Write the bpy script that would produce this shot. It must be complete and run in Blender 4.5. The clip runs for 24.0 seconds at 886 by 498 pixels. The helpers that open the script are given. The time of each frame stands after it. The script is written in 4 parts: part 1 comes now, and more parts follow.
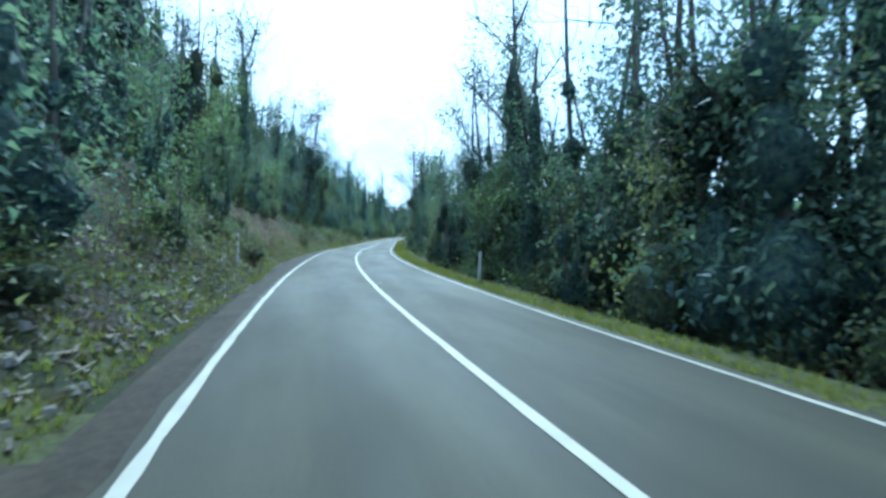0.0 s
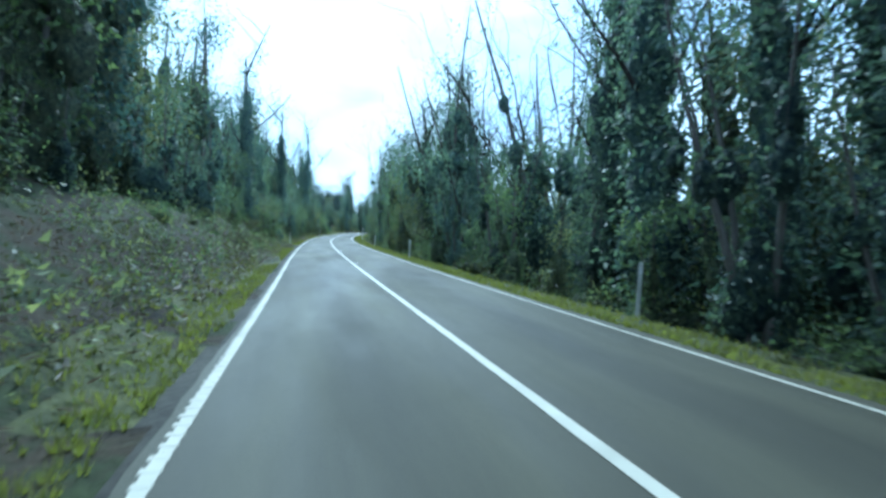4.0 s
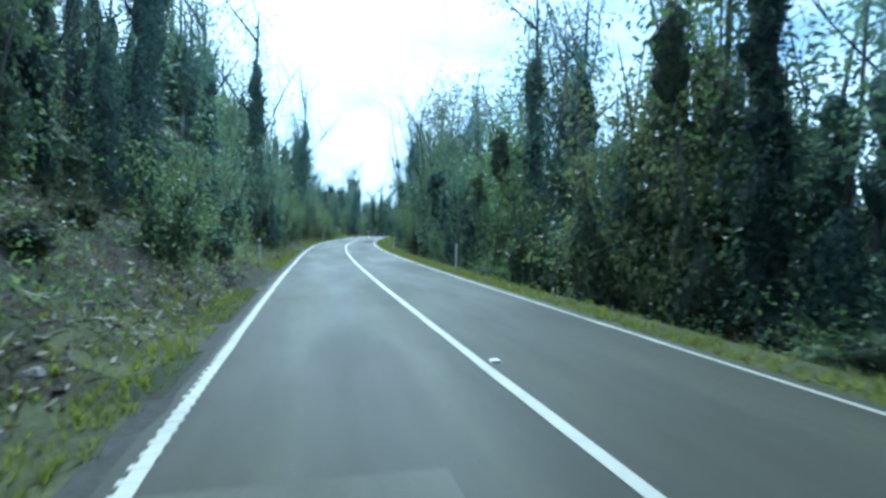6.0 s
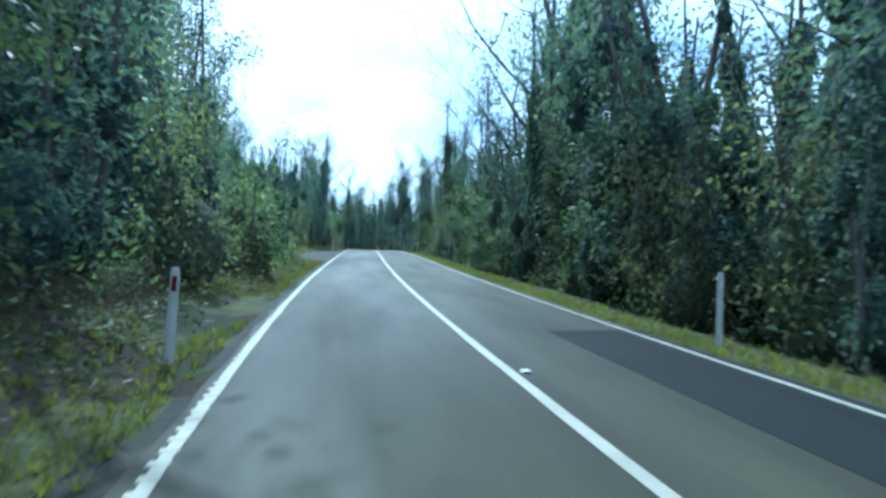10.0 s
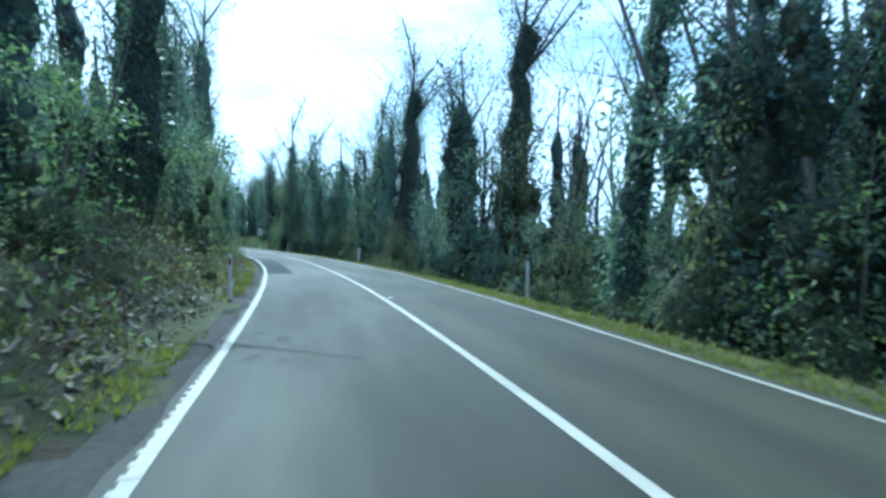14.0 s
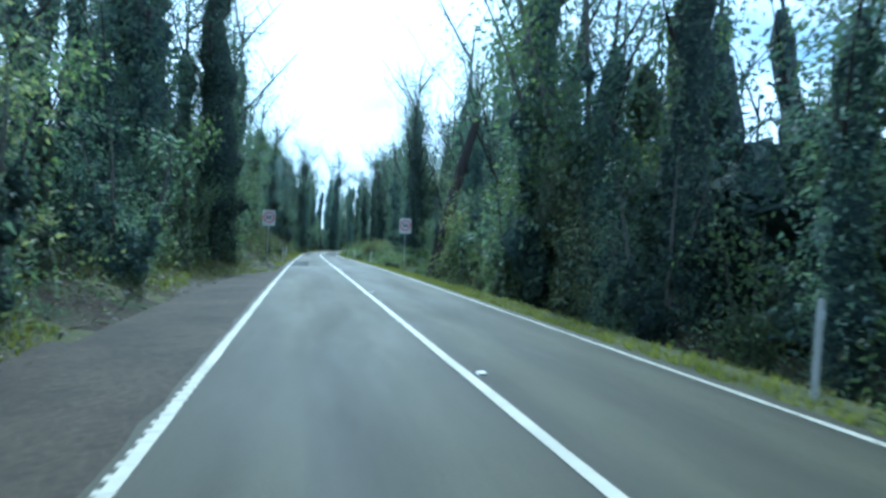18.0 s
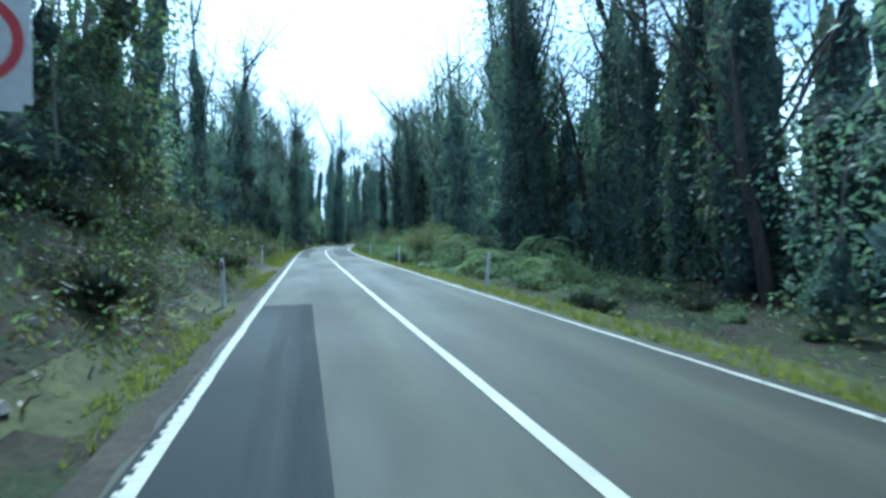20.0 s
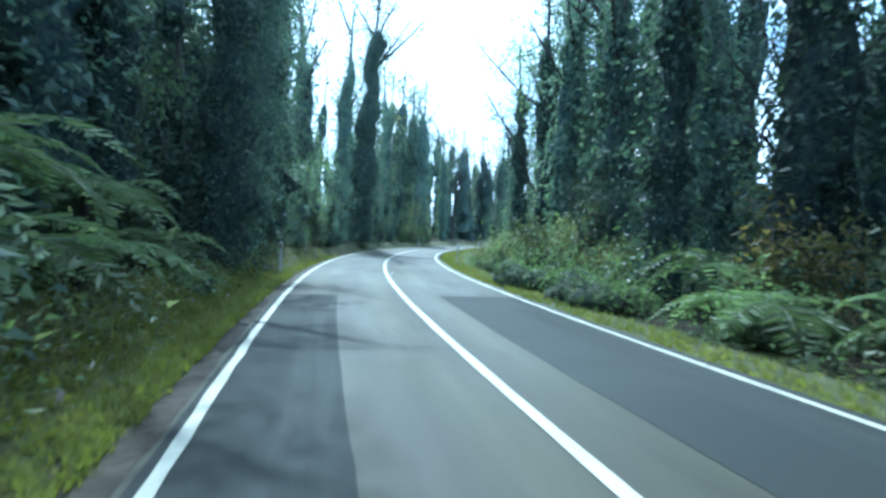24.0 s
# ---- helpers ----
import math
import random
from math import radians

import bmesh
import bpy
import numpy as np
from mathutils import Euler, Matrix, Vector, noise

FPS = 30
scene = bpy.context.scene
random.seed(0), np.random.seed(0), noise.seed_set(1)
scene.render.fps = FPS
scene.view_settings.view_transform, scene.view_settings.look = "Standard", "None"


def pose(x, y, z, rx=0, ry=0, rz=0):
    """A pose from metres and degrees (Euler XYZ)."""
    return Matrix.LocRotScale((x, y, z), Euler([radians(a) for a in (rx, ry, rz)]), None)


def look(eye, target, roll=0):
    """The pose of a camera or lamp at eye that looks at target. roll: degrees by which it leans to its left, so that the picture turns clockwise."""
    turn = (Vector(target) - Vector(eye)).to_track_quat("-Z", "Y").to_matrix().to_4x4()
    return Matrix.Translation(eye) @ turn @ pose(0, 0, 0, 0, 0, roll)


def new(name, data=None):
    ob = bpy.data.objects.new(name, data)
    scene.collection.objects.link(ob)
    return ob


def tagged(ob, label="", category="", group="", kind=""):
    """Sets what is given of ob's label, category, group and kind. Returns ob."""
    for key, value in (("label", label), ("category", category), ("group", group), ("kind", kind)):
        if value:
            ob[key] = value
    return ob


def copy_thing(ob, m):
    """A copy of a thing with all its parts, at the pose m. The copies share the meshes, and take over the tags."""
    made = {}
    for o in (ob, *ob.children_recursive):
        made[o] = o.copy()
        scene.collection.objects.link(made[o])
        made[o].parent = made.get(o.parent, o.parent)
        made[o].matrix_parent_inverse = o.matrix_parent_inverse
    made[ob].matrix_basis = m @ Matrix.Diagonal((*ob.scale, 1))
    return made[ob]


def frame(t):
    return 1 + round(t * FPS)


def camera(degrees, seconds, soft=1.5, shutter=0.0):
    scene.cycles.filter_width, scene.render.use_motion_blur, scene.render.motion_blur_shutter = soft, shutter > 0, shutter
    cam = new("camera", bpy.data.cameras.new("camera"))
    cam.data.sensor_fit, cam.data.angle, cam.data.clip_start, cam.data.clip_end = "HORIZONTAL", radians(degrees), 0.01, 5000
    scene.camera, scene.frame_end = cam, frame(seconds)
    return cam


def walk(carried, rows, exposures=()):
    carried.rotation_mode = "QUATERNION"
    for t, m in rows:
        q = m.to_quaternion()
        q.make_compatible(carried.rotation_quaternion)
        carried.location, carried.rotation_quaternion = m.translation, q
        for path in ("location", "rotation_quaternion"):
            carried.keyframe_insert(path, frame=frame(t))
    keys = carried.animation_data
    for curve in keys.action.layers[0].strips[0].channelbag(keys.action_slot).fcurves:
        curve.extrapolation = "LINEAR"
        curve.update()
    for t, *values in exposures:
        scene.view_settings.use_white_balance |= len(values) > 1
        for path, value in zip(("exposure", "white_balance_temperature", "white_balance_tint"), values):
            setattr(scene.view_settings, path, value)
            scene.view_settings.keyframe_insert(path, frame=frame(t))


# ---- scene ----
cam = camera(77.8, 24.0, soft=3.0, shutter=0.12)

# seconds, x, y, z, yaw to the left, pitch up, roll
PATH = [
    (0.0, -1.80, 0.00, 1.40, -15.03, -0.80, 0.85),
    (0.5, -1.65, 8.18, 1.46, -15.60, -0.14, 1.01),
    (1.0, -1.33, 16.34, 1.51, -15.97, -0.61, 0.51),
    (1.5, -0.86, 24.48, 1.58, -17.26, -0.56, 0.46),
    (2.0, -0.15, 32.59, 1.66, -19.13, -0.56, 0.16),
    (2.5, 0.80, 40.66, 1.75, -20.96, -0.63, -0.19),
    (3.0, 1.96, 48.67, 1.85, -22.33, -0.76, -0.41),
    (3.5, 3.30, 56.59, 1.94, -23.21, -1.02, -0.28),
    (4.0, 4.72, 64.43, 2.00, -24.18, -1.22, 0.48),
    (4.5, 6.19, 72.19, 2.05, -24.60, -1.52, 0.40),
    (5.0, 7.65, 79.91, 2.11, -24.54, -1.30, 0.19),
    (5.5, 9.07, 87.59, 2.20, -24.34, -1.20, 0.08),
    (6.0, 10.50, 95.23, 2.31, -24.30, -0.97, 0.27),
    (6.5, 11.94, 102.84, 2.42, -24.27, -0.71, 0.53),
    (7.0, 13.40, 110.41, 2.53, -24.15, -0.55, 0.21),
    (7.5, 14.90, 117.92, 2.64, -24.59, -0.80, 0.48),
    (8.0, 16.48, 125.33, 2.75, -25.18, -0.65, 0.79),
    (8.5, 18.18, 132.63, 2.87, -26.06, -0.57, 0.58),
    (9.0, 19.98, 139.81, 3.01, -27.07, -0.23, 0.94),
    (9.5, 21.88, 146.90, 3.17, -28.47, 0.04, 0.93),
    (10.0, 23.95, 153.91, 3.34, -29.81, -0.06, 0.98),
    (10.5, 26.21, 160.90, 3.51, -31.27, 0.04, 0.97),
    (11.0, 28.70, 167.84, 3.66, -33.11, -0.03, 0.66),
    (11.5, 31.35, 174.75, 3.81, -34.20, -0.10, 0.33),
    (12.0, 34.07, 181.63, 3.96, -34.25, -0.21, 0.17),
    (12.5, 36.82, 188.51, 4.11, -33.86, -0.51, 0.32),
    (13.0, 39.59, 195.39, 4.23, -34.41, -0.80, 0.90),
    (13.5, 42.37, 202.25, 4.32, -34.84, -0.80, 1.36),
    (14.0, 45.15, 209.15, 4.36, -34.71, -0.87, 1.05),
    (14.5, 47.82, 216.12, 4.37, -33.96, -1.04, 1.01),
    (15.0, 50.28, 223.17, 4.35, -32.57, -1.37, 0.87),
    (15.5, 52.48, 230.32, 4.31, -30.92, -1.53, 0.72),
    (16.0, 54.46, 237.56, 4.28, -29.11, -1.71, 1.03),
    (16.5, 56.26, 244.85, 4.25, -27.43, -1.32, 1.58),
    (17.0, 57.84, 252.22, 4.23, -25.86, -1.14, 0.98),
    (17.5, 59.20, 259.65, 4.21, -24.05, -0.64, 0.53),
    (18.0, 60.43, 267.16, 4.18, -22.80, -0.56, 1.82),
    (18.5, 61.59, 274.73, 4.16, -22.27, -0.93, 1.32),
    (19.0, 62.77, 282.33, 4.14, -22.42, -1.31, 0.54),
    (19.5, 63.96, 289.95, 4.09, -22.74, -1.64, -0.18),
    (20.0, 65.18, 297.59, 4.03, -23.00, -1.90, -0.55),
    (20.5, 66.42, 305.23, 3.95, -23.10, -2.19, -0.29),
    (21.0, 67.66, 312.87, 3.84, -22.97, -2.47, 1.00),
    (21.5, 68.91, 320.49, 3.73, -22.66, -2.46, 1.66),
    (22.0, 70.12, 328.05, 3.62, -22.16, -2.27, 1.97),
    (22.5, 71.28, 335.54, 3.51, -21.84, -2.25, 1.60),
    (23.0, 72.46, 342.97, 3.41, -22.01, -2.24, 1.16),
    (23.5, 73.70, 350.35, 3.33, -22.89, -1.81, 1.51),
    (24.0, 75.05, 357.73, 3.26, -24.35, -1.79, 1.97),
]


def carried(x, y, z, yaw, pitch, roll):
    a, b = radians(yaw), radians(pitch)
    ahead = Vector((-math.sin(a) * math.cos(b), math.cos(a) * math.cos(b), math.sin(b)))
    eye = Vector((x, y, z))
    return look(eye, eye + ahead, roll)


EXPOSURES = [(0.0, 0.08, 4490, -8), (12.0, 0.10, 4490, -8), (16.0, 0.18, 4490, -8), (18.5, 0.20, 4490, -8), (20.5, 0.30, 4490, -8), (22.0, 0.44, 4490, -8), (23.0, 0.60, 4490, -8), (24.0, 0.82, 4490, -8)]
walk(cam, [(t, carried(*row)) for t, *row in PATH], EXPOSURES)

# ---- sky and sun: the sun stands high ahead of the drive ----
SUN_HEIGHT, SUN_TURN = 50.0, 13.0
world = bpy.data.worlds.new("sky")
scene.world = world
world.use_nodes = True
wn, wl = world.node_tree.nodes, world.node_tree.links
wn.clear()
w_out, w_bg = wn.new("ShaderNodeOutputWorld"), wn.new("ShaderNodeBackground")
w_sky, w_mix = wn.new("ShaderNodeTexSky"), wn.new("ShaderNodeMix")
w_sky.sky_type, w_sky.sun_disc = "NISHITA", False
w_sky.sun_elevation, w_sky.sun_rotation = radians(SUN_HEIGHT), radians(SUN_TURN)
w_sky.air_density, w_sky.dust_density, w_sky.ozone_density = 1.0, 0.6, 1.2
w_co, w_no, w_ra = wn.new("ShaderNodeTexCoord"), wn.new("ShaderNodeTexNoise"), wn.new("ShaderNodeValToRGB")
w_map = wn.new("ShaderNodeMapping")
w_map.inputs["Scale"].default_value = (1.0, 1.0, 2.2)
w_no.inputs["Scale"].default_value, w_no.inputs["Detail"].default_value = 2.6, 7.0
w_no.inputs["Roughness"].default_value = 0.55
w_ra.color_ramp.elements[0].position, w_ra.color_ramp.elements[1].position = 0.26, 0.47
w_mix.data_type = "RGBA"
w_mix.inputs["B"].default_value = (9.6, 10.3, 11.4, 1)
wl.new(w_co.outputs["Generated"], w_map.inputs["Vector"])
wl.new(w_map.outputs["Vector"], w_no.inputs["Vector"])
wl.new(w_no.outputs["Fac"], w_ra.inputs["Fac"])
wl.new(w_ra.outputs["Color"], w_mix.inputs["Factor"])
wl.new(w_sky.outputs["Color"], w_mix.inputs["A"])
wl.new(w_mix.outputs["Result"], w_bg.inputs["Color"])
w_bg.inputs["Strength"].default_value = 0.15
wl.new(w_bg.outputs["Background"], w_out.inputs["Surface"])

sun = new("sun", bpy.data.lights.new("sun", "SUN"))
sun.data.energy, sun.data.angle, sun.data.color = 5.0, radians(0.6), (1.0, 0.95, 0.86)
sun_a, sun_h = radians(SUN_TURN), radians(SUN_HEIGHT)
sun.matrix_world = look((0, 0, 60), Vector((0, 0, 60)) - Vector((math.sin(sun_a) * math.cos(sun_h), math.cos(sun_a) * math.cos(sun_h), math.sin(sun_h))))

# ---- materials ----


def material(name, rough=0.8, spec=0.3):
    m = bpy.data.materials.new(name)
    m.use_nodes = True
    n, l = m.node_tree.nodes, m.node_tree.links
    b = n["Principled BSDF"]
    b.inputs["Roughness"].default_value = rough
    b.inputs["Specular IOR Level"].default_value = spec
    return m, n, l, b


def noise_ramp(n, l, scale, stops, detail=6.0, rough=0.6, coords="Object", stretch=(1, 1, 1)):
    co, mp, no, ra = n.new("ShaderNodeTexCoord"), n.new("ShaderNodeMapping"), n.new("ShaderNodeTexNoise"), n.new("ShaderNodeValToRGB")
    mp.inputs["Scale"].default_value = stretch
    no.inputs["Scale"].default_value, no.inputs["Detail"].default_value, no.inputs["Roughness"].default_value = scale, detail, rough
    l.new(co.outputs[coords], mp.inputs["Vector"])
    l.new(mp.outputs["Vector"], no.inputs["Vector"])
    l.new(no.outputs["Fac"], ra.inputs["Fac"])
    e = ra.color_ramp.elements
    while len(e) < len(stops):
        e.new(0.5)
    for i, (at, c) in enumerate(stops):
        e[i].position, e[i].color = at, (*c, 1) if len(c) == 3 else c
    return no, ra


def mix(n, l, fac, a, b, how="MIX"):
    x = n.new("ShaderNodeMix")
    x.data_type, x.blend_type = "RGBA", how
    for key, v in (("Factor", fac), ("A", a), ("B", b)):
        if hasattr(v, "is_output"):
            l.new(v, x.inputs[key])
        else:
            x.inputs[key].default_value = v if isinstance(v, (int, float)) else (*v, 1)
    return x.outputs["Result"]


def bump(n, l, b, height, strength=0.3, distance=0.02):
    x = n.new("ShaderNodeBump")
    x.inputs["Strength"].default_value, x.inputs["Distance"].default_value = strength, distance
    l.new(height, x.inputs["Height"])
    l.new(x.outputs["Normal"], b.inputs["Normal"])


def two_scale(name, coarse, fine, cs, fs, rough=0.85, spec=0.25, bumps=0.4, dist=0.02, stretch=(1, 1, 1)):
    """A surface with broad stains and fine grain."""
    m, n, l, b = material(name, rough, spec)
    no, ra = noise_ramp(n, l, cs, coarse, stretch=stretch)
    nf, rf = noise_ramp(n, l, fs, fine, detail=8, stretch=stretch)
    l.new(mix(n, l, 0.5, ra.outputs["Color"], rf.outputs["Color"], "OVERLAY"), b.inputs["Base Color"])
    bump(n, l, b, nf.outputs["Fac"], bumps, dist)
    return m


GREY = lambda v: (v, v, v)


def asphalt(name, low, high, tracks=0.0, rough=0.68, spec=0.27):
    """Rolled asphalt: long stains, stone grain and, on the old lanes, paler wheel tracks."""
    m, n, l, b = material(name, rough, spec)
    no, ra = noise_ramp(n, l, 0.9, [(0.3, low), (0.7, high)], detail=6, coords="UV", stretch=(1, 0.10, 1))
    nf, rf = noise_ramp(n, l, 60, [(0.3, GREY(0.30)), (0.72, GREY(0.72))], detail=3)
    nb, rb = noise_ramp(n, l, 0.10, [(0.35, GREY(0.36)), (0.65, GREY(0.63))], detail=3, coords="UV", stretch=(0.6, 1, 1))
    c = mix(n, l, 0.6, ra.outputs["Color"], rf.outputs["Color"], "OVERLAY")
    c = mix(n, l, 0.8, c, rb.outputs["Color"], "OVERLAY")
    if tracks:
        uv, sep = n.new("ShaderNodeTexCoord"), n.new("ShaderNodeSeparateXYZ")
        l.new(uv.outputs["UV"], sep.inputs["Vector"])
        wave = n.new("ShaderNodeMath")
        wave.operation = "MULTIPLY"
        wave.inputs[1].default_value = 2 * math.pi / 1.36
        co = n.new("ShaderNodeMath")
        co.operation = "COSINE"
        l.new(sep.outputs["X"], wave.inputs[0])
        l.new(wave.outputs["Value"], co.inputs[0])
        mr = n.new("ShaderNodeMapRange")
        mr.inputs["From Min"].default_value, mr.inputs["To Min"].default_value, mr.inputs["To Max"].default_value = -1.0, 0.0, tracks
        l.new(co.outputs["Value"], mr.inputs["Value"])
        c = mix(n, l, mr.outputs["Result"], c, (0.0165, 0.016, 0.0115))
    nr, rr = noise_ramp(n, l, 0.45, [(0.36, GREY(rough - 0.09)), (0.64, GREY(rough + 0.08))], detail=5, coords="UV", stretch=(1, 0.22, 1))
    l.new(rr.outputs["Color"], b.inputs["Roughness"])
    l.new(c, b.inputs["Base Color"])
    bump(n, l, b, nf.outputs["Fac"], 0.35, 0.008)
    return m


ASPHALT = asphalt("asphalt", (0.0240, 0.0230, 0.0140), (0.0580, 0.0550, 0.0325), 0.36)
PATCH_DARK = asphalt("fresh_asphalt", (0.0060, 0.0083, 0.0083), (0.0195, 0.0232, 0.0225), 0.0, 0.80, 0.20)
PATCH_WORN = asphalt("older_repair", (0.0129, 0.0150, 0.0136), (0.0313, 0.0340, 0.0292), 0.0, 0.80, 0.20)
PATCH_LIGHT = asphalt("pale_asphalt", (0.0500, 0.0480, 0.0310), (0.0680, 0.0660, 0.0440))


def line_paint(name, wear):
    """White road paint, rubbed through to the tar in flecks."""
    m, n, l, b = material(name, 0.55, 0.4)
    no, ra = noise_ramp(n, l, 14, [(wear - 0.06, GREY(0.0)), (wear + 0.05, GREY(1.0))], detail=8, rough=0.7)
    nd, rd = noise_ramp(n, l, 1.2, [(0.3, (0.29, 0.275, 0.22)), (0.7, (0.41, 0.39, 0.315))])
    l.new(mix(n, l, ra.outputs["Color"], (0.05, 0.048, 0.04), rd.outputs["Color"]), b.inputs["Base Color"])
    bump(n, l, b, no.outputs["Fac"], 0.2, 0.004)
    return m


PAINT = line_paint("line_paint", 0.30)
PAINT_WORN = line_paint("worn_line_paint", 0.40)
GRAVEL = two_scale("shoulder_gravel", [(0.3, (0.020, 0.019, 0.015)), (0.7, (0.046, 0.043, 0.034))], [(0.3, GREY(0.15)), (0.7, GREY(0.82))], 0.8, 11, bumps=0.6, dist=0.03)
DIRT_BROWN = two_scale("shoulder_dirt", [(0.3, (0.021, 0.017, 0.012)), (0.7, (0.052, 0.042, 0.028))], [(0.3, GREY(0.15)), (0.7, GREY(0.82))], 0.8, 11, bumps=0.6, dist=0.03)
LITTER = two_scale("leaf_litter", [(0.3, (0.013, 0.011, 0.008)), (0.45, (0.038, 0.030, 0.018)), (0.55, (0.026, 0.033, 0.013)), (0.72, (0.044, 0.054, 0.018))], [(0.3, GREY(0.2)), (0.7, GREY(0.8))], 0.9, 10, rough=0.95, bumps=0.9, dist=0.08)
CLAY = two_scale("cut_clay", [(0.3, (0.038, 0.025, 0.017)), (0.7, (0.092, 0.058, 0.038))], [(0.3, GREY(0.12)), (0.7, GREY(0.85))], 1.2, 6, rough=0.95, bumps=1.0, dist=0.1)
TURF = two_scale("turf", [(0.3, (0.030, 0.035, 0.013)), (0.7, (0.078, 0.080, 0.028))], [(0.3, GREY(0.15)), (0.7, GREY(0.82))], 1.3, 12, rough=0.9, bumps=0.8, dist=0.05)
BARK_PALE = two_scale("shed_bark", [(0.3, (0.12, 0.098, 0.075)), (0.7, (0.34, 0.30, 0.245))], [(0.3, GREY(0.25)), (0.7, GREY(0.75))], 3.0, 25, rough=0.9, bumps=0.5)
STONE = two_scale("stone", [(0.3, (0.10, 0.095, 0.082)), (0.7, (0.22, 0.205, 0.18))], [(0.3, GREY(0.3)), (0.7, GREY(0.7))], 6, 50)
BARK_BURNT = two_scale("burnt_bark", [(0.3, (0.020, 0.018, 0.017)), (0.6, (0.050, 0.044, 0.040)), (0.8, (0.11, 0.10, 0.09))], [(0.3, GREY(0.2)), (0.7, GREY(0.8))], 2.0, 12, rough=0.95, bumps=0.8, dist=0.05, stretch=(1, 1, 0.25))
BARK_GREY = two_scale("dead_grey_bark", [(0.3, (0.055, 0.050, 0.045)), (0.7, (0.16, 0.15, 0.135))], [(0.3, GREY(0.25)), (0.7, GREY(0.75))], 2.5, 18, rough=0.9, bumps=0.5, dist=0.02, stretch=(1, 1, 0.3))


def leaf(name, dark, bright, glow, rough=0.48, through_share=0.42):
    """Thin leaves: each one its own shade, light passing through."""
    m, n, l, b = material(name, rough, 0.22)
    g, o = n.new("ShaderNodeNewGeometry"), n.new("ShaderNodeObjectInfo")
    # shade of each leaf, and of whole sprays
    no, ra = noise_ramp(n, l, 1.1, [(0.32, GREY(0.0)), (0.68, GREY(1.0))], detail=2)
    each = mix(n, l, g.outputs["Random Per Island"], GREY(0.0), GREY(1.0))
    c = mix(n, l, mix(n, l, 0.55, each, ra.outputs["Color"]), dark, bright)
    hs = n.new("ShaderNodeHueSaturation")
    mr = n.new("ShaderNodeMapRange")
    mr.inputs["To Min"].default_value, mr.inputs["To Max"].default_value = 0.5, 1.5
    l.new(o.outputs["Random"], mr.inputs["Value"])
    l.new(mr.outputs["Result"], hs.inputs["Value"])
    l.new(c, hs.inputs["Color"])
    l.new(hs.outputs["Color"], b.inputs["Base Color"])
    t = n.new("ShaderNodeBsdfTranslucent")
    l.new(mix(n, l, 1.0, hs.outputs["Color"], glow, "MULTIPLY"), t.inputs["Color"])
    s = n.new("ShaderNodeMixShader")
    s.inputs["Fac"].default_value = through_share
    l.new(b.outputs["BSDF"], s.inputs[1])
    l.new(t.outputs["BSDF"], s.inputs[2])
    l.new(s.outputs["Shader"], n["Material Output"].inputs["Surface"])
    return m


LEAF_GUM = leaf("gum_leaf", (0.0432, 0.0742, 0.0880), (0.1728, 0.2181, 0.1505), (1.4, 1.55, 1.0))
LEAF_DARK = leaf("dark_gum_leaf", (0.0324, 0.0626, 0.0795), (0.1123, 0.1578, 0.1363), (1.3, 1.45, 1.05))
LEAF_OLIVE = leaf("olive_leaf", (0.0670, 0.0874, 0.0598), (0.2117, 0.2195, 0.1144), (1.45, 1.55, 0.9))
LEAF_YOUNG = leaf("young_leaf", (0.0605, 0.0896, 0.0624), (0.1858, 0.2285, 0.1144), (1.45, 1.65, 0.9))
LEAF_SCRUB = leaf("scrub_leaf", (0.0306, 0.0419, 0.0224), (0.0918, 0.0964, 0.0449), (1.35, 1.35, 0.85))
LEAF_TIPS = leaf("red_tipped_leaf", (0.060, 0.080, 0.030), (0.170, 0.115, 0.060), (1.6, 1.6, 0.8))
LEAF_FERN = leaf("fern_frond", (0.100, 0.130, 0.068), (0.185, 0.218, 0.115), (1.3, 1.5, 0.9))
GRASS = leaf("grass_blade", (0.0796, 0.0893, 0.0232), (0.1825, 0.1733, 0.0580), (1.4, 1.6, 0.7))
DRY_LEAF = leaf("dry_leaf", (0.0442, 0.0323, 0.0204), (0.1700, 0.1360, 0.0892), (1.3, 1.1, 0.8), through_share=0.2)


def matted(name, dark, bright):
    """The close-grown inside of a leafy crown: leaf colours, with shaded gaps between leaves painted dark."""
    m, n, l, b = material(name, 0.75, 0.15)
    # the dark stop puts the shade between leaves into the colour
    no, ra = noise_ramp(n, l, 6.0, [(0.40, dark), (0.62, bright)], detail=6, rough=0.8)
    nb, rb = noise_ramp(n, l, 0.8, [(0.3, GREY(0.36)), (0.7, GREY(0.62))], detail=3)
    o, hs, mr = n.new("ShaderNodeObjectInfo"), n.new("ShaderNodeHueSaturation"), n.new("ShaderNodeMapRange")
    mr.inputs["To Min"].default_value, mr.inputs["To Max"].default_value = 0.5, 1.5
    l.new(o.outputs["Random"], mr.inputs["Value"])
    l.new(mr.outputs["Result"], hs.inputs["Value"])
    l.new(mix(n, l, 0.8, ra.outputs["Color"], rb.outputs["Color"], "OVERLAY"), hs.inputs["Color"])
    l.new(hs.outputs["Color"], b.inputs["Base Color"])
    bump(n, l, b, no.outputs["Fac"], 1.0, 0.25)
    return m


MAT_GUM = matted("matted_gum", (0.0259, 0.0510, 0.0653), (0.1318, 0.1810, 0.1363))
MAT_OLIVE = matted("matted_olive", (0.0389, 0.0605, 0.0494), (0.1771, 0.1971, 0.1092))


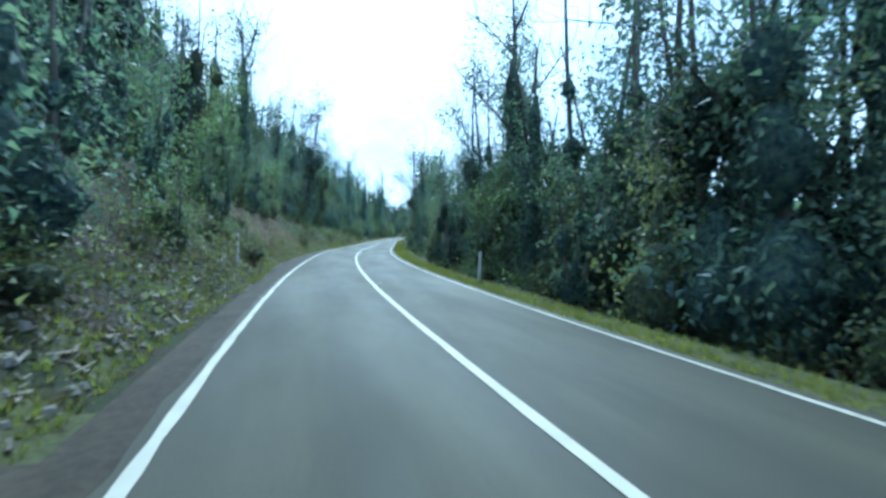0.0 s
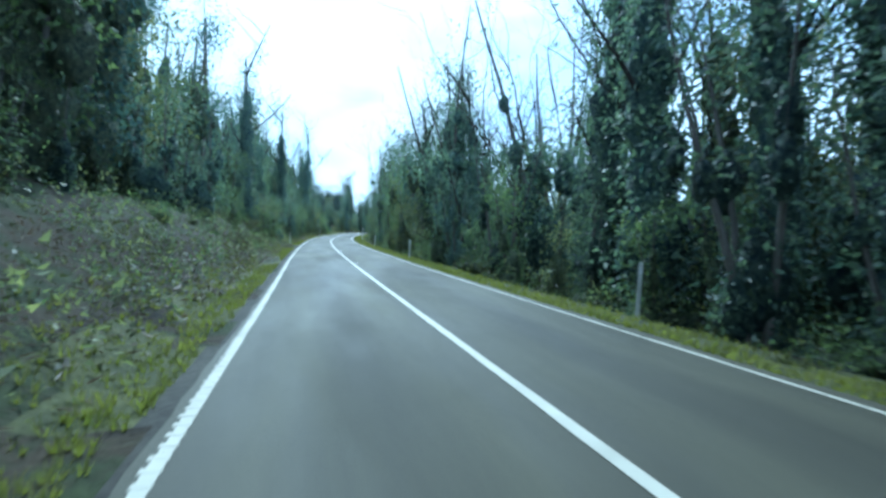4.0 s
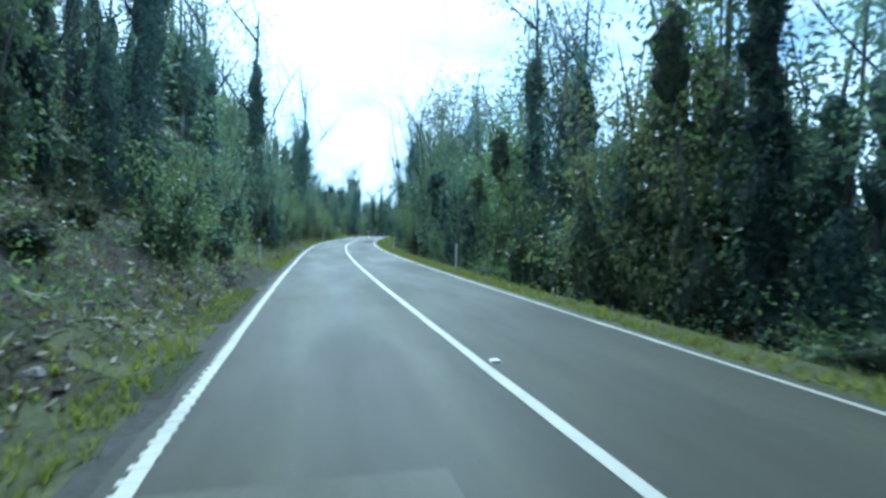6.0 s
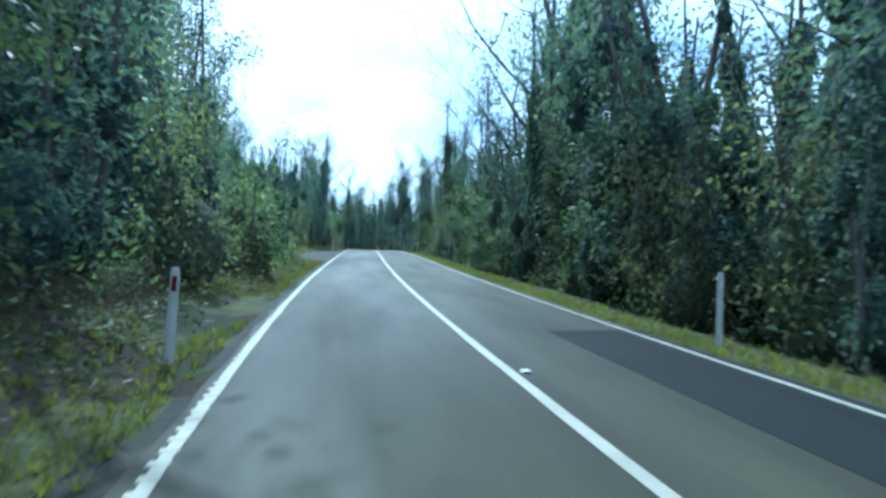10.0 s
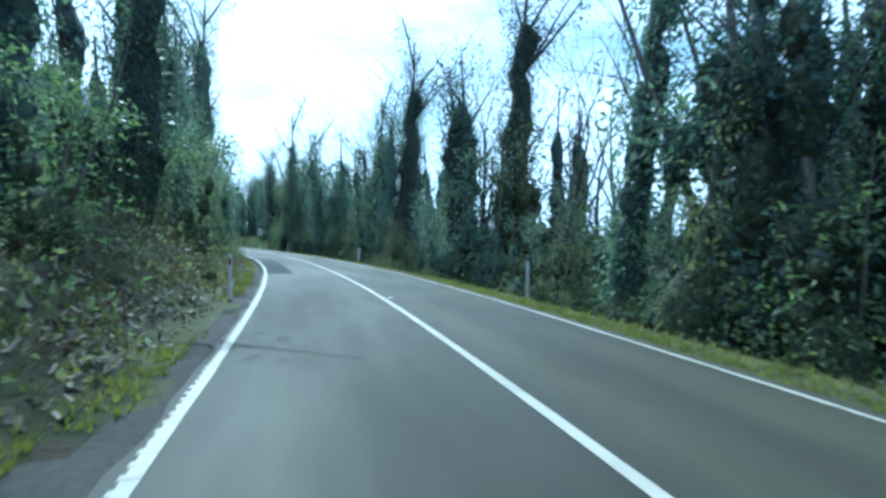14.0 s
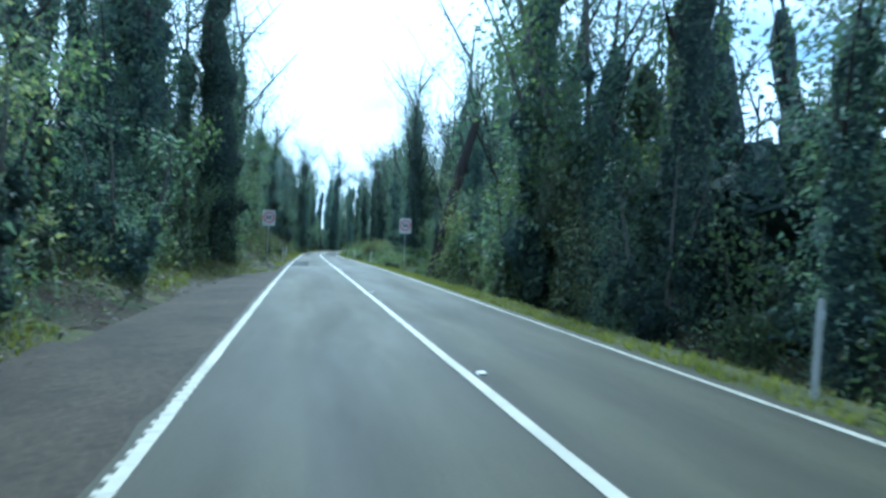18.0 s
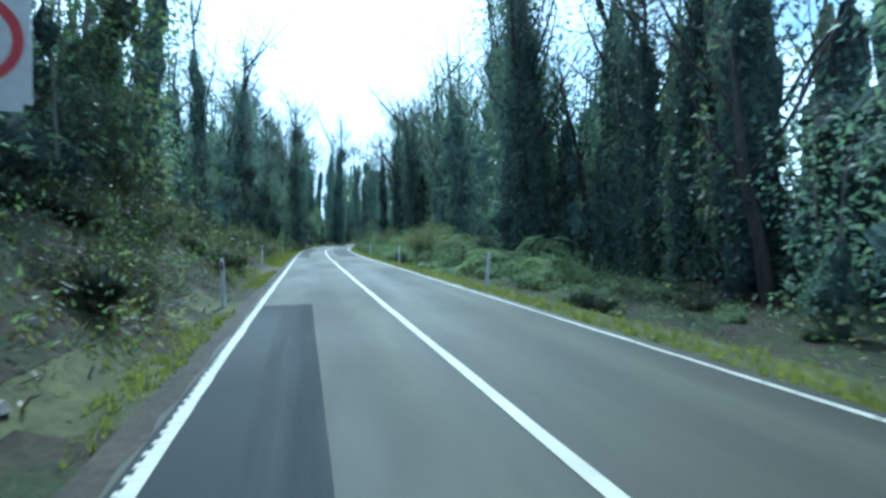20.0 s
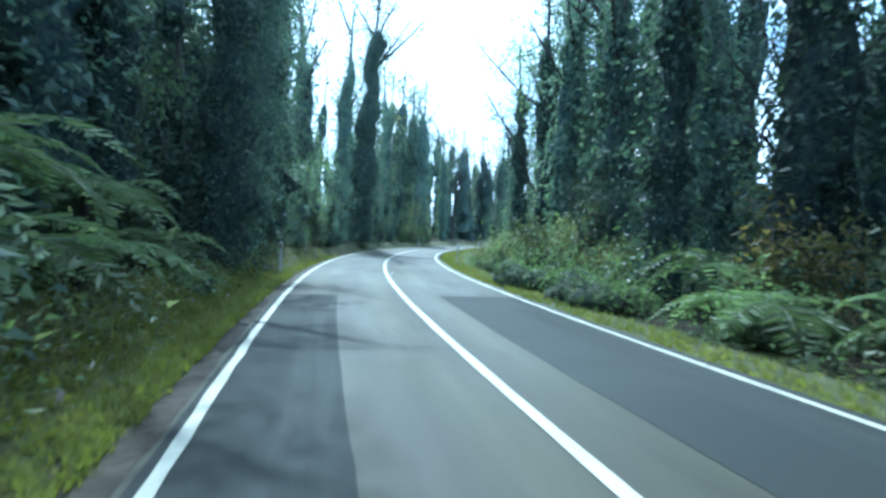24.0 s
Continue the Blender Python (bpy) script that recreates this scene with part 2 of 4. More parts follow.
def plain(name, colour, rough, metal=0.0):
    m, n, l, b = material(name, rough, 0.5)
    no, ra = noise_ramp(n, l, 9, [(0.3, tuple(0.8 * v for v in colour)), (0.7, colour)])
    l.new(ra.outputs["Color"], b.inputs["Base Color"])
    b.inputs["Metallic"].default_value = metal
    return m


POST_WHITE = plain("white_plastic", (0.50, 0.50, 0.48), 0.5)
RED_REFLECTOR = plain("red_reflector", (0.10, 0.012, 0.016), 0.25)
WHITE_REFLECTOR = plain("white_reflector", (0.62, 0.64, 0.66), 0.15)
GALVANISED = plain("galvanised_steel", (0.42, 0.43, 0.44), 0.42, 0.9)
SIGN_WHITE = plain("sign_white", (0.55, 0.545, 0.54), 0.35)
SIGN_RED = plain("sign_red", (0.45, 0.05, 0.06), 0.35)
SIGN_BLACK = plain("sign_black", (0.03, 0.03, 0.03), 0.4)
STUD_BODY = plain("stud_body", (0.72, 0.72, 0.68), 0.4)
# ---- the line of the road: bend (per km) every 10 m and height every 20 m along it, widths of both lanes every 30 m ----
BEND = [-3.592, -3.278, -2.958, -3.084, -3.455, -3.758, -2.819, -1.118, 0.526, 0.373, -0.447, -0.526, -1.190, -1.625, -1.608, -2.899, -4.121, -3.876, -2.738, -1.065, -0.262, -0.319, 1.055, 3.220, 4.186, 4.415, 5.023, 4.148, 1.768, 0.084, -0.256, -0.250, -0.333, -0.502, -0.115, -0.050, -0.854, -1.615, -3.275, -5.833, -7.689, -8.897, -9.565, -9.820, -9.769, -9.503, -9.097, -8.609, -8.080, -7.539]
RISE = [-1.730, -1.529, -1.418, -1.199, -0.950, -0.869, -0.565, -0.298, 0.017, 0.510, 0.903, 1.333, 1.471, 1.342, 1.290, 1.227, 1.168, 0.939, 0.629, 0.360, 0.228, 0.099, -0.021, -0.140, -0.257, -0.373]
LANE_L = [2.74, 2.74, 2.63, 2.74, 2.78, 2.62, 2.79, 2.82, 2.88, 2.82, 2.82, 2.59, 2.47, 2.51, 2.63, 2.65, 2.66, 2.66]
LANE_R = [2.62, 2.62, 2.57, 2.60, 2.58, 2.61, 2.63, 2.61, 2.60, 2.61, 2.50, 2.51, 2.56, 2.65, 2.66, 2.66, 2.66, 2.66]


# ---- how the road lies ----
STEP_S = np.arange(-10.0, 480.5, 1.0)
_bend = np.interp(STEP_S, np.arange(-10.0, 481.0, 10.0), BEND) / 1000.0
HEAD = np.concatenate([[0], np.cumsum((_bend[1:] + _bend[:-1]) / 2)])
HEAD -= np.interp(0, STEP_S, HEAD)
_mid = (HEAD[1:] + HEAD[:-1]) / 2
ROAD_X = np.concatenate([[0], np.cumsum(-np.sin(_mid))])
ROAD_Y = np.concatenate([[0], np.cumsum(np.cos(_mid))])
ROAD_X -= np.interp(0, STEP_S, ROAD_X)
ROAD_Y -= np.interp(0, STEP_S, ROAD_Y)
ROAD_Z = np.interp(STEP_S, np.arange(-20.0, 481.0, 20.0), RISE)
ROAD_Z = np.convolve(np.pad(ROAD_Z, 12, mode="edge"), np.ones(25) / 25, "valid")
ROAD_Z -= np.interp(0, STEP_S, ROAD_Z)
LANE_S = np.arange(-30.0, 481.0, 30.0)


def left_line(s):
    return -float(np.interp(s, LANE_S, LANE_L))


def right_line(s):
    return float(np.interp(s, LANE_S, LANE_R))


def left_edge(s):
    return left_line(s) - 0.14


def right_edge(s):
    return right_line(s) + 0.22



def road_at(s):
    """x, y, z and heading of the centre line s metres along, straight on before its start and past its end."""
    c = min(max(s, -10.0), 480.0)
    x, y, z, h = (float(np.interp(c, STEP_S, a)) for a in (ROAD_X, ROAD_Y, ROAD_Z, HEAD))
    return x - math.sin(h) * (s - c), y + math.cos(h) * (s - c), z, h


def flat_at(s, u):
    x, y, z, h = road_at(s)
    return x + math.cos(h) * u, y + math.sin(h) * u, z


def along(table, s):
    return float(np.interp(s, [a for a, b in table], [b for a, b in table]))


# left shoulder's width, left bank's height and steepness, fall to the right, by metres along the road
SHOULDER = [(0, 0.8), (14, 0.85), (20, 0.9), (28, 1.3), (48, 1.2), (62, 1.0), (100, 0.9), (186, 0.9), (192, 3.6), (212, 3.0), (220, 0.8), (258, 0.6), (270, 0.7), (276, 2.2), (298, 2.2), (305, 0.9), (480, 0.9)]
# how far of it is bare dirt and gravel; the rest is grass
DIRT = [(0, 0.6), (20, 0.65), (28, 1.1), (48, 1.0), (62, 0.2), (186, 0.2), (191, 3.4), (212, 2.9), (220, 0.25), (270, 0.25), (276, 2.1), (298, 2.1), (305, 0.25), (480, 0.2)]
BANK = [(-20, 2.5), (6, 3.2), (14, 3.8), (48, 3.6), (60, 2.4), (100, 2.0), (140, 1.1), (175, 0.5), (215, 0.3), (232, 2.0), (262, 2.4), (271, 2.0), (278, 0.5), (304, 0.5), (310, 2.2), (331, 2.2), (333.5, 0.15), (337, 0.15), (339, 1.6), (352, 1.4), (366, 0.6), (480, 0.5)]
STEEP = [(0, 0.75), (14, 0.95), (48, 0.95), (60, 0.75), (100, 0.6), (180, 0.4), (230, 0.8), (262, 0.8), (275, 0.3), (310, 0.9), (345, 0.7), (480, 0.4)]
HILL = [(0, 0.42), (60, 0.40), (120, 0.30), (170, 0.16), (230, 0.18), (290, 0.08), (480, 0.05)]
DROP = [(0, 1.6), (70, 1.8), (150, 1.5), (230, 1.2), (290, 0.5), (320, 0.2), (480, 0.2)]


def ground_height(s, u):
    """Height of the ground above the road's own level there."""
    n = noise.noise(Vector((s * 0.35, u * 0.5, 3.0))) * 0.15 + noise.noise(Vector((s * 0.08, u * 0.1, 9.0))) * 0.3
    if left_edge(s) - 0.05 <= u <= right_edge(s) + 0.05:
        return -0.12
    if u < 0:
        d = left_edge(s) - u
        w = along(SHOULDER, s)
        if d < w:
            return -0.045 - 0.06 * d / w + 0.02 * n
        rise = d - w
        hb, st = along(BANK, s), along(STEEP, s)
        z = min(rise * st, hb) if rise * st < hb else hb + (rise - hb / st) * along(HILL, s)
        if rise > 40:
            z = hb + (40 - hb / st) * along(HILL, s) + (rise - 40) * 0.12
        return z - 0.10 + n * min(1.0, rise * 0.7)
    d = u - right_edge(s)
    verge = 1.5
    if d < verge:
        return -0.045 - 0.10 * d + 0.03 * n
    fall = d - verge
    return -0.2 - min(fall * 0.28, along(DROP, s)) - min(max(fall - 7, 0), 40) * 0.09 * min(1.0, along(DROP, s)) + n * min(1.0, fall * 0.7)


def on_ground(s, u, sink=0.0):
    x, y, z = flat_at(s, u)
    return x, y, z + ground_height(s, u) - sink


def mesh_of(name, verts, faces, mats, slots=None, smooth=False):
    me = bpy.data.meshes.new(name)
    me.from_pydata(verts, [], faces)
    for m in mats:
        me.materials.append(m)
    if slots is not None:
        me.polygons.foreach_set("material_index", slots)
    if smooth:
        me.polygons.foreach_set("use_smooth", [True] * len(faces))
    me.update()
    return me


def piece(name, me, parent=None, label="", m=None):
    """One mesh object, under a thing or a part when a parent is given."""
    ob = new(name, me)
    if parent is not None:
        ob.parent = parent
    if m is not None:
        ob.matrix_local = m
    return tagged(ob, label)


# ---- the ground: one sheet, fine near the road, running out to the horizon ----
rng = random.Random(5)
ROWS_S = [float(v) for v in np.arange(-24, 500.5, 1.0)]
near_u = [-v for v in (90, 70, 54, 42, 33, 27, 22, 18.5, 15.5, 13, 11, 9.6, 8.4, 7.5, 6.8, 6.2, 5.7, 5.2, 4.8, 4.4, 4.0, 3.7, 3.4, 3.14)]
near_u += [-3.0, 0.0, 2.9] + [3.0, 3.25, 3.55, 3.9, 4.3, 4.7, 5.1, 5.6, 6.2, 7.0, 8.0, 9.2, 11, 13, 16, 20, 25, 31, 39, 50, 66, 90]
verts, faces, slots = [], [], []
for s in ROWS_S:
    for u in near_u:
        verts.append(on_ground(s, u))
NU, NS = len(near_u), len(ROWS_S)
for i in range(NS - 1):
    s = ROWS_S[i] + 0.5
    for j in range(NU - 1):
        u = (near_u[j] + near_u[j + 1]) / 2
        faces.append((i * NU + j, i * NU + j + 1, (i + 1) * NU + j + 1, (i + 1) * NU + j))
        wob = noise.noise(Vector((s * 0.4, u * 0.7, 1.0)))
        if u < 0:
            d = left_edge(s) - u - along(SHOULDER, s)
            slot = 0 if left_edge(s) - u < along(DIRT, s) + 0.35 * wob else 1 if d > 0.5 + 1.0 * wob else 3 if wob > 0.0 else 1
            if (31 < s < 46 or 246 < s < 266) and 0.5 < d < 4.4 + wob:
                slot = 2
            if s > 338 and -0.2 < d < 1.6 + wob:
                slot = 3
            if 333 < s < 337 and u > -14:
                slot = 0
            if slot == 0 and not 60 < s < 268:
                slot = 4
        else:
            d = u - right_edge(s)
            slot = 4 if 238 < s < 263 and d < 1.7 + 0.6 * wob else 0 if d < 0.15 + 0.2 * wob else 3 if d < 2.0 + wob else 1
        slots.append(slot)
loop = [j for j in range(NU)] + [i * NU + NU - 1 for i in range(1, NS)] + [(NS - 1) * NU + j for j in range(NU - 2, -1, -1)] + [i * NU for i in range(NS - 2, 0, -1)]
mx, my, _ = flat_at(235, 0)
first = len(verts)
for k in loop:
    x, y, z = verts[k]
    d = math.hypot(x - mx, y - my)
    verts.append((mx + (x - mx) / d * 3500, my + (y - my) / d * 3500, -12.0))
for k in range(len(loop)):
    nxt = (k + 1) % len(loop)
    faces.append((loop[nxt], loop[k], first + k, first + nxt))
    slots.append(1)
ground = piece("ground", mesh_of("ground", verts, faces, [GRAVEL, LITTER, CLAY, TURF, DIRT_BROWN], slots, True))
tagged(ground, "forest floor of leaf litter with grassy road verges", "ground", kind="structure")


def ribbon(s0, s1, u0, u1, lift, step=1.0, depth=0.0, rough_edge=0.0, seed=1):
    """A strip that follows the road, with sides where it has depth."""
    r = random.Random(seed)
    v, f = [], []
    n = max(1, int(round((s1 - s0) / step)))
    for i in range(n + 1):
        s = s0 + (s1 - s0) * i / n
        a = (u0(s) if callable(u0) else u0) + r.uniform(-1, 1) * rough_edge
        b = (u1(s) if callable(u1) else u1) + r.uniform(-1, 1) * rough_edge
        for u in (a, b):
            x, y, z = flat_at(s, u)
            v.append((x, y, z + lift))
            if depth:
                v.append((x, y, z + lift - depth))
    w = 4 if depth else 2
    for i in range(n):
        p, q = i * w, (i + 1) * w
        if depth:
            f += [(p, p + 2, q + 2, q), (p + 1, p, q, q + 1), (p + 2, p + 3, q + 3, q + 2)]
        else:
            f.append((p, p + 1, q + 1, q))
    if depth:
        f += [(0, 1, 3, 2), (n * 4 + 1, n * 4, n * 4 + 2, n * 4 + 3)]
    return v, f


def unrolled(me, s0, s1, u0, u1, w):
    """Flat coordinates for a strip: metres across and along the road."""
    rows = len(me.vertices) // w
    layer = me.uv_layers.new(name="lane")
    for lp in me.loops:
        i, k = divmod(lp.vertex_index, w)
        across = u0 if k < w / 2 else u1
        layer.data[lp.index].uv = (across, s0 + (s1 - s0) * i / max(1, rows - 1))
    return me


v, f = ribbon(-24, 500, left_edge, right_edge, 0.0, 0.5, 0.14, 0.035, 3)
road = tagged(piece("road", unrolled(mesh_of("road", v, f, [ASPHALT]), -24, 500, -3.08, 2.95, 4)), "grey asphalt two-lane country road", "road", kind="structure")
for s0, s1, u0, u1, mat, words in ((54.8, 62.7, -3.6, -1.94, PATCH_DARK, "dark asphalt repair"), (94.6, 99.0, -2.86, -0.98, PATCH_LIGHT, "pale asphalt repair"),
                                   (155.5, 163.7, 1.35, 2.9, PATCH_DARK, "dark asphalt repair"), (238.3, 257.0, -3.3, -1.75, PATCH_DARK, "dark asphalt repair"),
                                   (308.5, 318.3, -3.2, -1.45, PATCH_DARK, "dark asphalt repair"), (350.9, 379.5, -3.05, -1.46, PATCH_WORN, "dark asphalt repair"),
                                   (352.0, 379.5, 0.84, 2.85, PATCH_WORN, "dark asphalt repair"), (346.0, 350.8, 1.2, 2.8, PATCH_LIGHT, "pale asphalt repair")):
    v, f = [], []
    rows = int((s1 - s0) / 0.5)
    for i in range(rows + 1):
        s = s0 + (s1 - s0) * i / rows
        for u in (max(u0, left_edge(s) + 0.03) + rng.uniform(-0.008, 0.008), (max(u0, left_edge(s)) + u1) / 2, min(u1, right_edge(s) - 0.03) + rng.uniform(-0.008, 0.008)):
            x, y, z = flat_at(s, u)
            v.append((x, y, z + 0.004))
        if i:
            k = i * 3
            f += [(k - 3, k - 2, k + 1, k), (k - 2, k - 1, k + 2, k + 1)]
    tagged(piece("asphalt_patch", unrolled(mesh_of("asphalt_patch", v, f, [mat]), s0, s1, u0, u1, 3)), words + " laid into the road", "road patch", kind="structure")
v, f = ribbon(-24, 500, -0.06, 0.06, 0.008, 1.0, 0.0, 0.006, 11)
tagged(piece("centre_line", mesh_of("centre_line", v, f, [PAINT])), "solid white painted centre line", "road marking", kind="structure")
v, f = ribbon(-24, 500, lambda s: left_line(s) - 0.045, lambda s: left_line(s) + 0.055, 0.008, 0.5, 0.0, 0.012, 12)
ribbed_line = tagged(piece("edge_line", mesh_of("edge_line", v, f, [PAINT])), "white ribbed edge line beside the shoulder", "road marking", kind="structure")
v, f = ribbon(-24, 500, lambda s: right_line(s) - (0.04 if s < 350 else 0.055), lambda s: right_line(s) + (0.04 if s < 350 else 0.055), 0.008, 0.5, 0.0, 0.010, 13)
tagged(piece("edge_line", mesh_of("edge_line", v, f, [PAINT_WORN])), "thin white edge line beside the grass verge", "road marking", kind="structure")
# raised ribs of the left edge line
v, f = [], []
s = 60.0
while s < 350:
    w, t = rng.uniform(0.064, 0.080), rng.uniform(0.002, 0.005)
    if 62.7 < s < 238 or s > 257.2:
        b = len(v)
        for ds, du, dz in ((-0.045, -w, 0.003), (0.045, -w, 0.003), (0.045, 0.055, 0.003), (-0.045, 0.055, 0.003), (-0.032, -w * 0.94, 0.008 + t), (0.032, -w * 0.94, 0.008 + t), (0.032, 0.045, 0.008 + t), (-0.032, 0.045, 0.008 + t)):
            x, y, z = flat_at(s + ds, left_line(s) + du)
            v.append((x, y, z + dz))
        f += [tuple(b + i for i in q) for q in ((4, 7, 6, 5), (0, 4, 5, 1), (1, 5, 6, 2), (2, 6, 7, 3), (3, 7, 4, 0))]
    s += 0.2
tagged(piece("line_rib", mesh_of("line_rib", v, f, [PAINT]), ribbed_line, "raised white paint ribs"), kind="stuff")


# ---- plants ----
def tube(v, f, line, radii, sides=6):
    """A tapered limb along a line of points."""
    b = len(v)
    pts = [Vector(p) for p in line]
    for i, p in enumerate(pts):
        d = (pts[min(i + 1, len(pts) - 1)] - pts[max(i - 1, 0)]).normalized()
        side = d.orthogonal().normalized() if abs(d.z) < 0.9 else Vector((1, 0, 0)).cross(d).normalized()
        up = d.cross(side)
        for k in range(sides):
            a = 2 * math.pi * k / sides
            v.append(tuple(p + (side * math.cos(a) + up * math.sin(a)) * radii[i]))
    for i in range(len(pts) - 1):
        for k in range(sides):
            a, c = b + i * sides + k, b + i * sides + (k + 1) % sides
            f.append((a, c, c + sides, a + sides))
    return pts


def wander(r, start, way, length, steps, turn, lift=0.0):
    """A crooked line that keeps roughly its way."""
    p, d = Vector(start), Vector(way).normalized()
    line = [p.copy()]
    for _ in range(steps):
        d = (d + Vector((r.uniform(-1, 1), r.uniform(-1, 1), r.uniform(-1, 1))) * turn + Vector((0, 0, lift))).normalized()
        p = p + d * (length / steps)
        line.append(p.copy())
    return line


def add_leaf(v, f, p, way, r, long, wide):
    """One folded leaf of four corners."""
    d = Vector(way).normalized()
    side = d.cross(Vector((r.uniform(-1, 1), r.uniform(-1, 1), r.uniform(-1, 1)))).normalized()
    fold = d.cross(side) * wide * r.uniform(-0.35, 0.35)
    m = p + d * long * r.uniform(0.38, 0.55)
    b = len(v)
    v += [tuple(p), tuple(m + side * wide + fold), tuple(p + d * long), tuple(m - side * wide + fold)]
    f.append((b, b + 1, b + 2, b + 3))


def small_leaf(v, f, p, way, r, long, wide):
    """One small three-cornered leaf, broad at its foot."""
    d = Vector(way).normalized()
    side = d.cross(Vector((r.uniform(-1, 1), r.uniform(-1, 1), r.uniform(-1, 1)))).normalized() * wide
    b = len(v)
    v += [tuple(p + side), tuple(p - side * 0.8 + d * long * 0.2), tuple(p + d * long)]
    f.append((b, b + 1, b + 2))


def clump(v, f, r, centre, size, count, long, wide, droop=0.5):
    """A loose tuft of leaves with an uneven outline."""
    c = Vector(centre)
    for _ in range(count):
        o = Vector([max(-1.7, min(1.7, r.gauss(0, 1))) for _ in range(3)])
        way = o.normalized() + Vector((r.uniform(-0.6, 0.6), r.uniform(-0.6, 0.6), r.uniform(-0.9, 0.5) - droop))
        k = r.uniform(0.7, 1.35)
        small_leaf(v, f, c + o * size * 0.5, way, r, long * k, wide * k)


def leafy_core(v, f, seed, line, radii, sides=9):
    """A lumpy closed body along a line: the inside of a crown, where the leaves stand too close to look through."""
    b, n = len(v), len(line)
    for i, (p, rad) in enumerate(zip(line, radii)):
        for k in range(sides):
            a = 2 * math.pi * (k + 0.5 * (i % 2)) / sides
            c, s = math.cos(a), math.sin(a)
            wob = 1 + 0.7 * noise.noise(Vector((c * 1.7 + seed, s * 1.7, p.z * 1.1))) + 0.35 * noise.noise(Vector((c * 4 + seed, s * 4, p.z * 2.9)))
            v.append((p.x + c * rad * wob, p.y + s * rad * wob, p.z + 0.25 * rad * noise.noise(Vector((c * 3, s * 3 + seed, p.z)))))
    for i in range(n - 1):
        for k in range(sides):
            f.append((b + i * sides + k, b + i * sides + (k + 1) % sides, b + (i + 1) * sides + (k + 1) % sides, b + (i + 1) * sides + k))
    f.append(tuple(b + (n - 1) * sides + k for k in range(sides)))


def leafy_lump(v, f, seed, centre, rad, tall=1.0, sides=7):
    """One rounded, uneven lump of the same."""
    c = Vector(centre)
    leafy_core(v, f, seed, [c + Vector((0, 0, rad * tall * z)) for z in (-0.9, -0.5, 0.1, 0.6, 0.92)], [rad * k for k in (0.35, 0.88, 1.0, 0.72, 0.22)], sides)


def shag(lv, lf, r, cv, cf, count, long, wide, out):
    """Leaves all over the lumps of a crown, standing off them and hanging a little."""
    sizes = [(Vector(cv[q[1]]) - Vector(cv[q[0]])).cross(Vector(cv[q[-1]]) - Vector(cv[q[0]])).length for q in cf]
    for q in r.choices(cf, sizes, k=count):
        a, b, d = Vector(cv[q[0]]), Vector(cv[q[1]]), Vector(cv[q[-1]])
        n = (b - a).cross(d - a)
        if n.length < 1e-6:
            continue
        n.normalize()
        p = a + (b - a) * r.random() + (d - a) * r.random() + n * out * r.uniform(-0.15, 1.0) * r.random()
        k = r.uniform(0.7, 1.3)
        small_leaf(lv, lf, p, n * 0.5 + Vector((r.uniform(-0.9, 0.9), r.uniform(-0.9, 0.9), r.uniform(-1.1, 0.5))), r, long * k, wide * k)


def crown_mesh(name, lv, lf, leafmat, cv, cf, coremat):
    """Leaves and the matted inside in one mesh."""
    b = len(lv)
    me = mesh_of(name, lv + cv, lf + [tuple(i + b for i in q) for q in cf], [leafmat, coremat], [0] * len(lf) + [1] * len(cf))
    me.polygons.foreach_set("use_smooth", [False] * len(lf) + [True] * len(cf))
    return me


def thing(name, label, category, parts, group=""):
    """A thing of several parts, kept aside below the ground's centre until it is copied into place."""
    base = new(name)
    base.empty_display_size = 0.2
    for pname, me, plabel in parts:
        ob = piece(pname, me, base, plabel)
        if pname in ("twig_spray", "branchwork"):
            tagged(ob, kind="stuff")
    return tagged(base, label, category, group)


